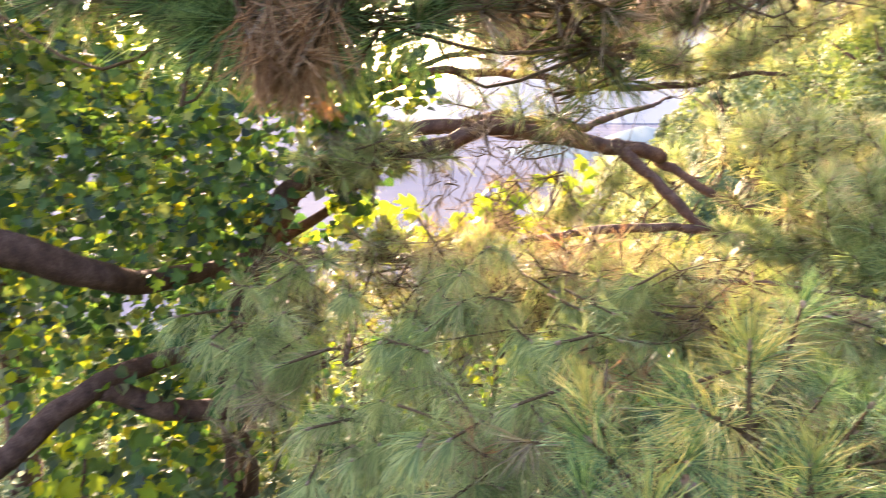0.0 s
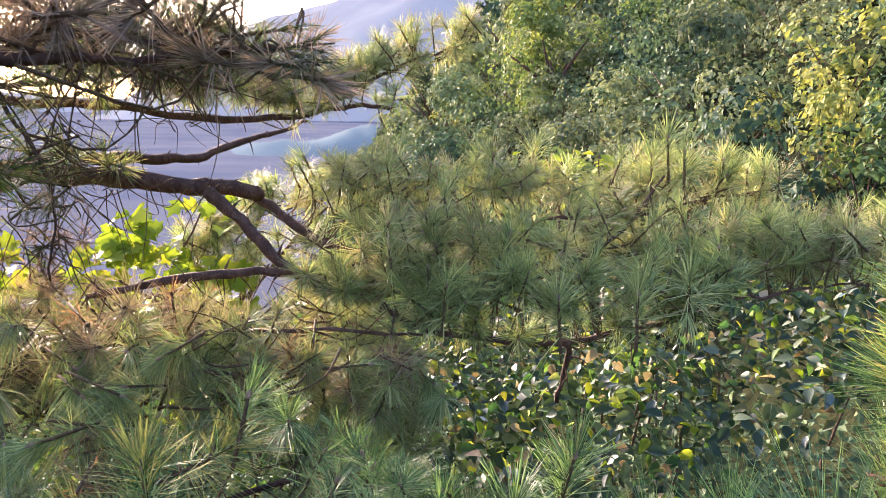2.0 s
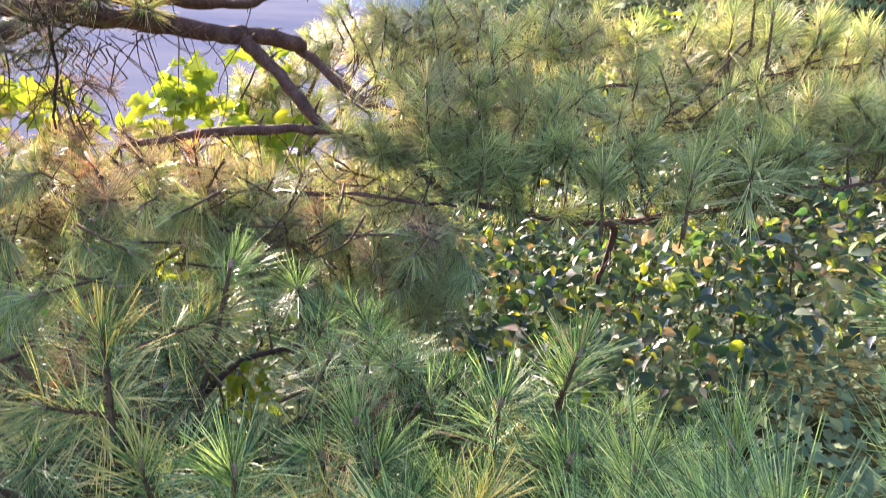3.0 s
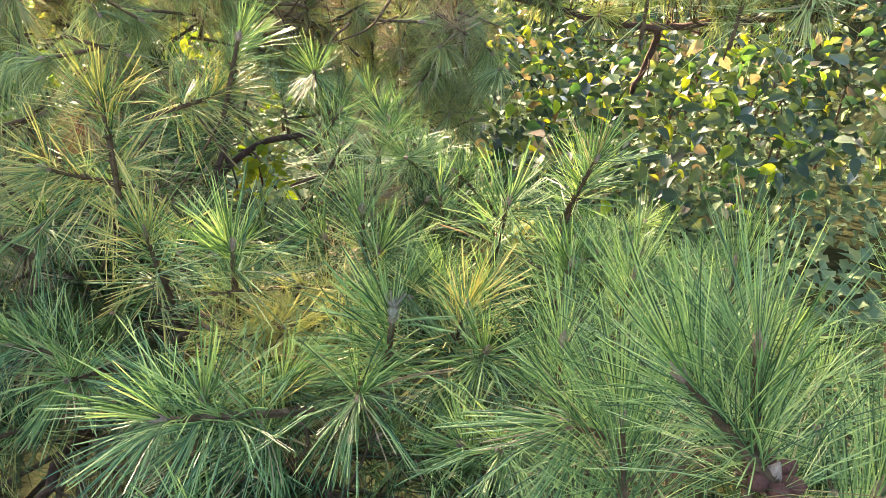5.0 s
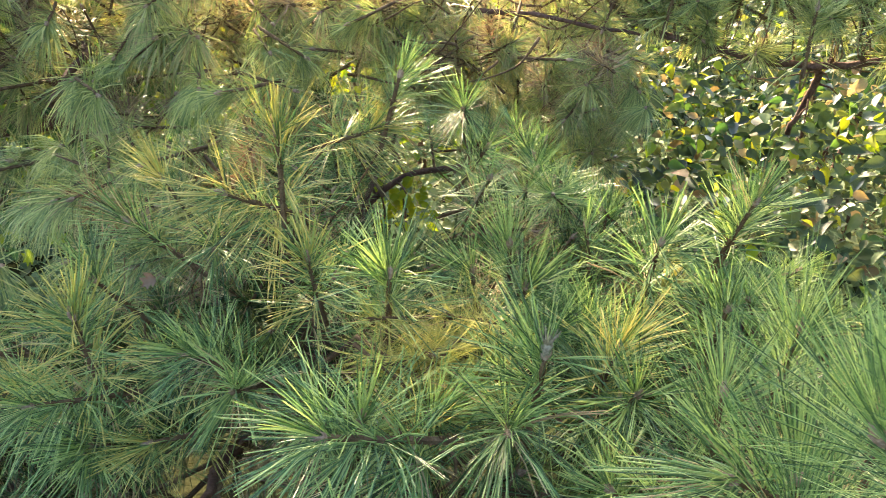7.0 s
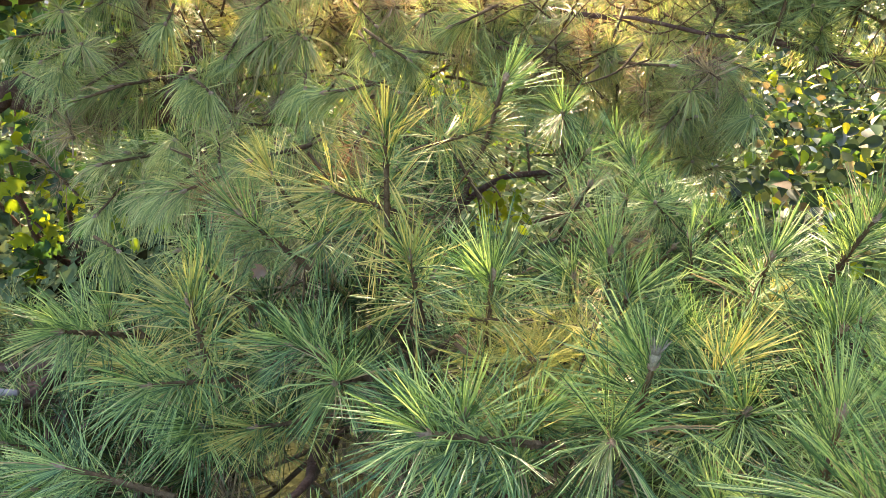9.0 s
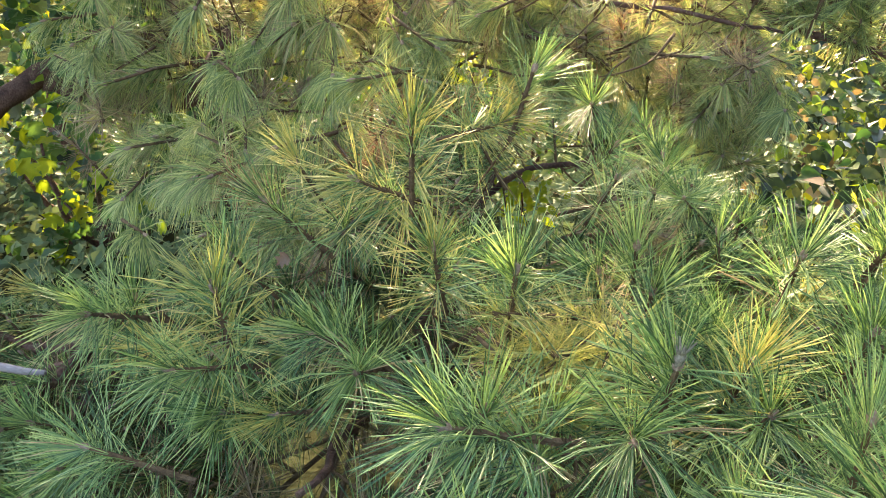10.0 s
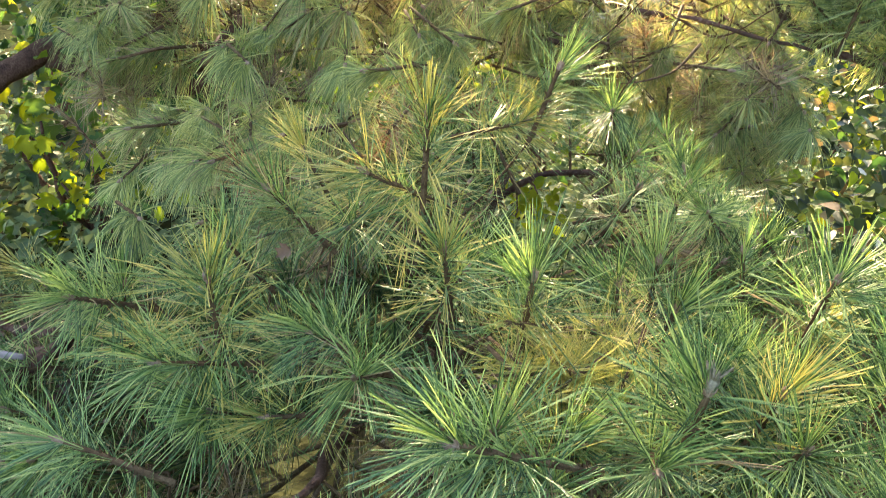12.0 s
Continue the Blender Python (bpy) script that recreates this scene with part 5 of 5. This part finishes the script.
for i in range(3600):
    x, y = rnd.uniform(-2.2, 2.0), rnd.uniform(4.6, 6.6)
    top = 0.02 + 0.4 * noise.noise(Vector((x * 1.2, y * 1.2, 9)))
    pts.append(Vector((x, y, top - abs(rnd.gauss(0, 0.45)))))
leafy(scrub, base, pts, (0, 0, 1.6), rnd, OVAL, [LEAF, LEAF_GOLD, LEAF, LEAF_LIME], 0.085, 0.5, (-0.1, -0.3, 0.8), 0.8)

# small dark shrub showing through the gap in the pines
base = Vector((-1.5, 3.1, height(-1.5, 3.1) - 0.03))
low = tagged(new("shrub"), "small shrub with dark crooked twigs and broad green leaves", "shrub")
low.location = base
tips = [(-1.55, 2.95, 0.12), (-1.75, 3.05, 0.0), (-1.3, 2.95, 0.05), (-1.5, 2.9, -0.2), (-1.9, 3.1, -0.1), (-1.35, 2.9, -0.3), (-1.65, 2.9, -0.38), (-1.2, 3.0, -0.1)]
for tip in tips:
    e = Vector(tip)
    woody(low, base, [base + Vector((rnd.uniform(-0.05, 0.05), 0, 0)), base.lerp(e, 0.5) + Vector((rnd.uniform(-0.1, 0.1), rnd.uniform(-0.05, 0.05), 0)), e], [0.022, 0.016, 0.006], "stem", 5, 6)
pts = [Vector(rnd.choice(tips)) + Vector((rnd.gauss(0, 0.13), rnd.gauss(0, 0.10), rnd.gauss(-0.06, 0.12))) for i in range(150)]
leafy(low, base, pts, (0, 0, 1.6), rnd, LOBED, [LEAF, LEAF_BUSH, LEAF, LEAF_GOLD], 0.095, 0.8, (0.1, -0.6, 0.5), 0.7)


# ---- wooded hillside ----
def crown_mesh(seed, leaves, size, mat, radius):
    """A ragged crown: lumps of many sizes, leaves thinning outwards, sprays sticking out."""
    r = random.Random(seed)
    b = Build()
    lumps = []
    for i in range(17):
        a, h = r.uniform(0, 6.28), r.uniform(-0.6, 1.0)
        q = radius * r.uniform(0.1, 1.05) * (1.0 - 0.55 * max(0, h))
        c = Vector((q * math.cos(a), q * math.sin(a), h * radius * 0.95))
        out = (c + Vector((0, 0, 0.3))).normalized()
        lumps.append((c, radius * r.uniform(0.18, 0.42), out, r.uniform(0.6, 1.8)))
    for i in range(leaves):
        c, q, out, far = r.choice(lumps)
        d = Vector((r.gauss(0, 1), r.gauss(0, 1), abs(r.gauss(0, 0.75)) - 0.12))
        d = d + out * d.dot(out) * (far - 1)
        p = c + d.normalized() * (0.82 + 0.22 * r.random() + 0.12 * min(d.length, 1.6)) * q * 0.85
        n = d.normalized()
        b.leaf(leaf_pose(p, size, r, 0.6, (n.x * 0.7, n.y * 0.7, n.z * 0.7 + 0.2), 0.4), PLAIN, 0, 0.12)
    return b.mesh("crown", [mat])


def trunk_mesh(tall, thick):
    b = Build()
    b.tube(crooked([(0, 0, -tall), (0.1, 0.05, -tall * 0.4), (0, 0, 0.4)], 4, 0.1, tall), [thick * w for w in (0.16, 0.14, 0.13, 0.12, 0.11, 0.10, 0.09, 0.08, 0.05)], 7)
    for k in range(5):
        a = k * 1.26
        b.tube([(0, 0, -0.3), (0.6 * math.cos(a), 0.6 * math.sin(a), 0.3), (1.1 * math.cos(a), 1.1 * math.sin(a), 0.7)], [0.06 * thick, 0.04 * thick, 0.015 * thick], 5)
    return b.mesh("trunk", [BARK], True)


KINDS = [LEAF_HILL, LEAF_VINE, LEAF_VINE, LEAF_HILL, LEAF_LIME]
CROWNS = [crown_mesh(200 + i, 3300, 0.125, m, 1.5) for i, m in enumerate(KINDS)]
LOW_CROWNS = [crown_mesh(220 + i, 1100, 0.152, m, 1.5) for i, m in enumerate(KINDS)]
FAR_CROWNS = [crown_mesh(210 + i, 500, 0.32, m, 1.5) for i, m in enumerate(KINDS)]
TRUNK, STEM = trunk_mesh(2.6, 1.0), trunk_mesh(2.6, 0.35)


def plant(count, r_low, r_high, power, gap0, gap1, size0, size1, lift, crowns, name, label, group, seed, turns=(13, 56), bank=False):
    """Trees or bushes over the slope, keeping their distance, below the open sky over the lake."""
    r2 = random.Random(seed)
    spots, tries = [], 0
    while len(spots) < count and tries < 9000:
        tries += 1
        a, r = radians(r2.uniform(*turns)), r_low + (r_high - r_low) * r2.random() ** power
        x, y = r * math.sin(a), r * math.cos(a)
        gap, s = gap0 + gap1 * r, (size0 + size1 * r) * r2.uniform(0.75, 1.3)
        top = math.degrees(math.atan2(height(x, y) + (1.4 + lift) * s - 1.6, r))
        if height(x, y) < (-23 if bank else -12) or top > max(-2.6 + 1.2 * (math.degrees(a) - 16), -7 + 1.75 * (math.degrees(a) - 17)) or any((x - u) ** 2 + (y - v) ** 2 < gap * gap for u, v in spots):
            continue
        spots.append((x, y))
        root = tagged(new(name), label, "tree" if "tree" in name else "shrub", group)
        root.matrix_basis = pose(x, y, height(x, y) + lift * s, r2.uniform(-8, 8), r2.uniform(-14, 2), r2.uniform(0, 360)) @ Matrix.Diagonal((s, s, s * r2.uniform(0.8, 1.4), 1))
        part("trunk", TRUNK if "tree" in name else STEM, root)
        part("crown", r2.choice(crowns), root)


plant(30, 24, 45, 1.2, 2.6, 0.02, 0.85, 0.012, 1.1, CROWNS, "hill_tree", "ragged yellow-green tree on the wooded slope", "trees on the hillside", 41)
plant(165, 10, 34, 1.2, 0.72, 0.012, 0.5, 0.016, 0.3, LOW_CROWNS, "hill_shrub", "leafy olive-green bush draped over the slope", "bushes on the hillside", 42)
plant(120, 32, 140, 1.5, 1.4, 0.022, 0.7, 0.014, 0.7, FAR_CROWNS, "hill_tree", "rounded olive tree on the distant wooded slope", "trees on the hillside", 43)
plant(95, 26, 190, 1.2, 1.5, 0.012, 0.6, 0.009, 0.3, FAR_CROWNS, "hill_tree", "low olive tree on the bank above the lake", "trees on the hillside", 44, (2, 25), True)

b = Build()
for i in range(45000):
    a, r = radians(rnd.choice([rnd.uniform(-50, 72), rnd.uniform(10, 62), rnd.uniform(10, 62)])), 2.6 + 95 * rnd.random() ** 1.5
    x, y = r * math.sin(a), r * math.cos(a)
    z = height(x, y)
    if z < LAKE:
        continue
    p = Vector((x, y, z + rnd.uniform(0.02, 0.1 + 0.45 * min(1, r / 8))))
    b.leaf(leaf_pose(p, 0.06 + 0.0048 * r, rnd, 0.4, (0, -0.2, 0.9), 0.6), PLAIN, 0, 0.1)
for i in range(9000):
    a, r = radians(rnd.uniform(-40, 45)), 2.8 + 6.5 * rnd.random()
    x, y = r * math.sin(a), r * math.cos(a)
    b.leaf(leaf_pose(Vector((x, y, height(x, y) + rnd.uniform(0.02, 0.3))), 0.08, rnd, 0.4, (0, -0.2, 0.9), 0.7), PLAIN, 0, 0.1)
tagged(new("undergrowth", b.mesh("undergrowth", [LEAF_VINE])), "dense low green undergrowth covering the slope", "undergrowth", kind="stuff")
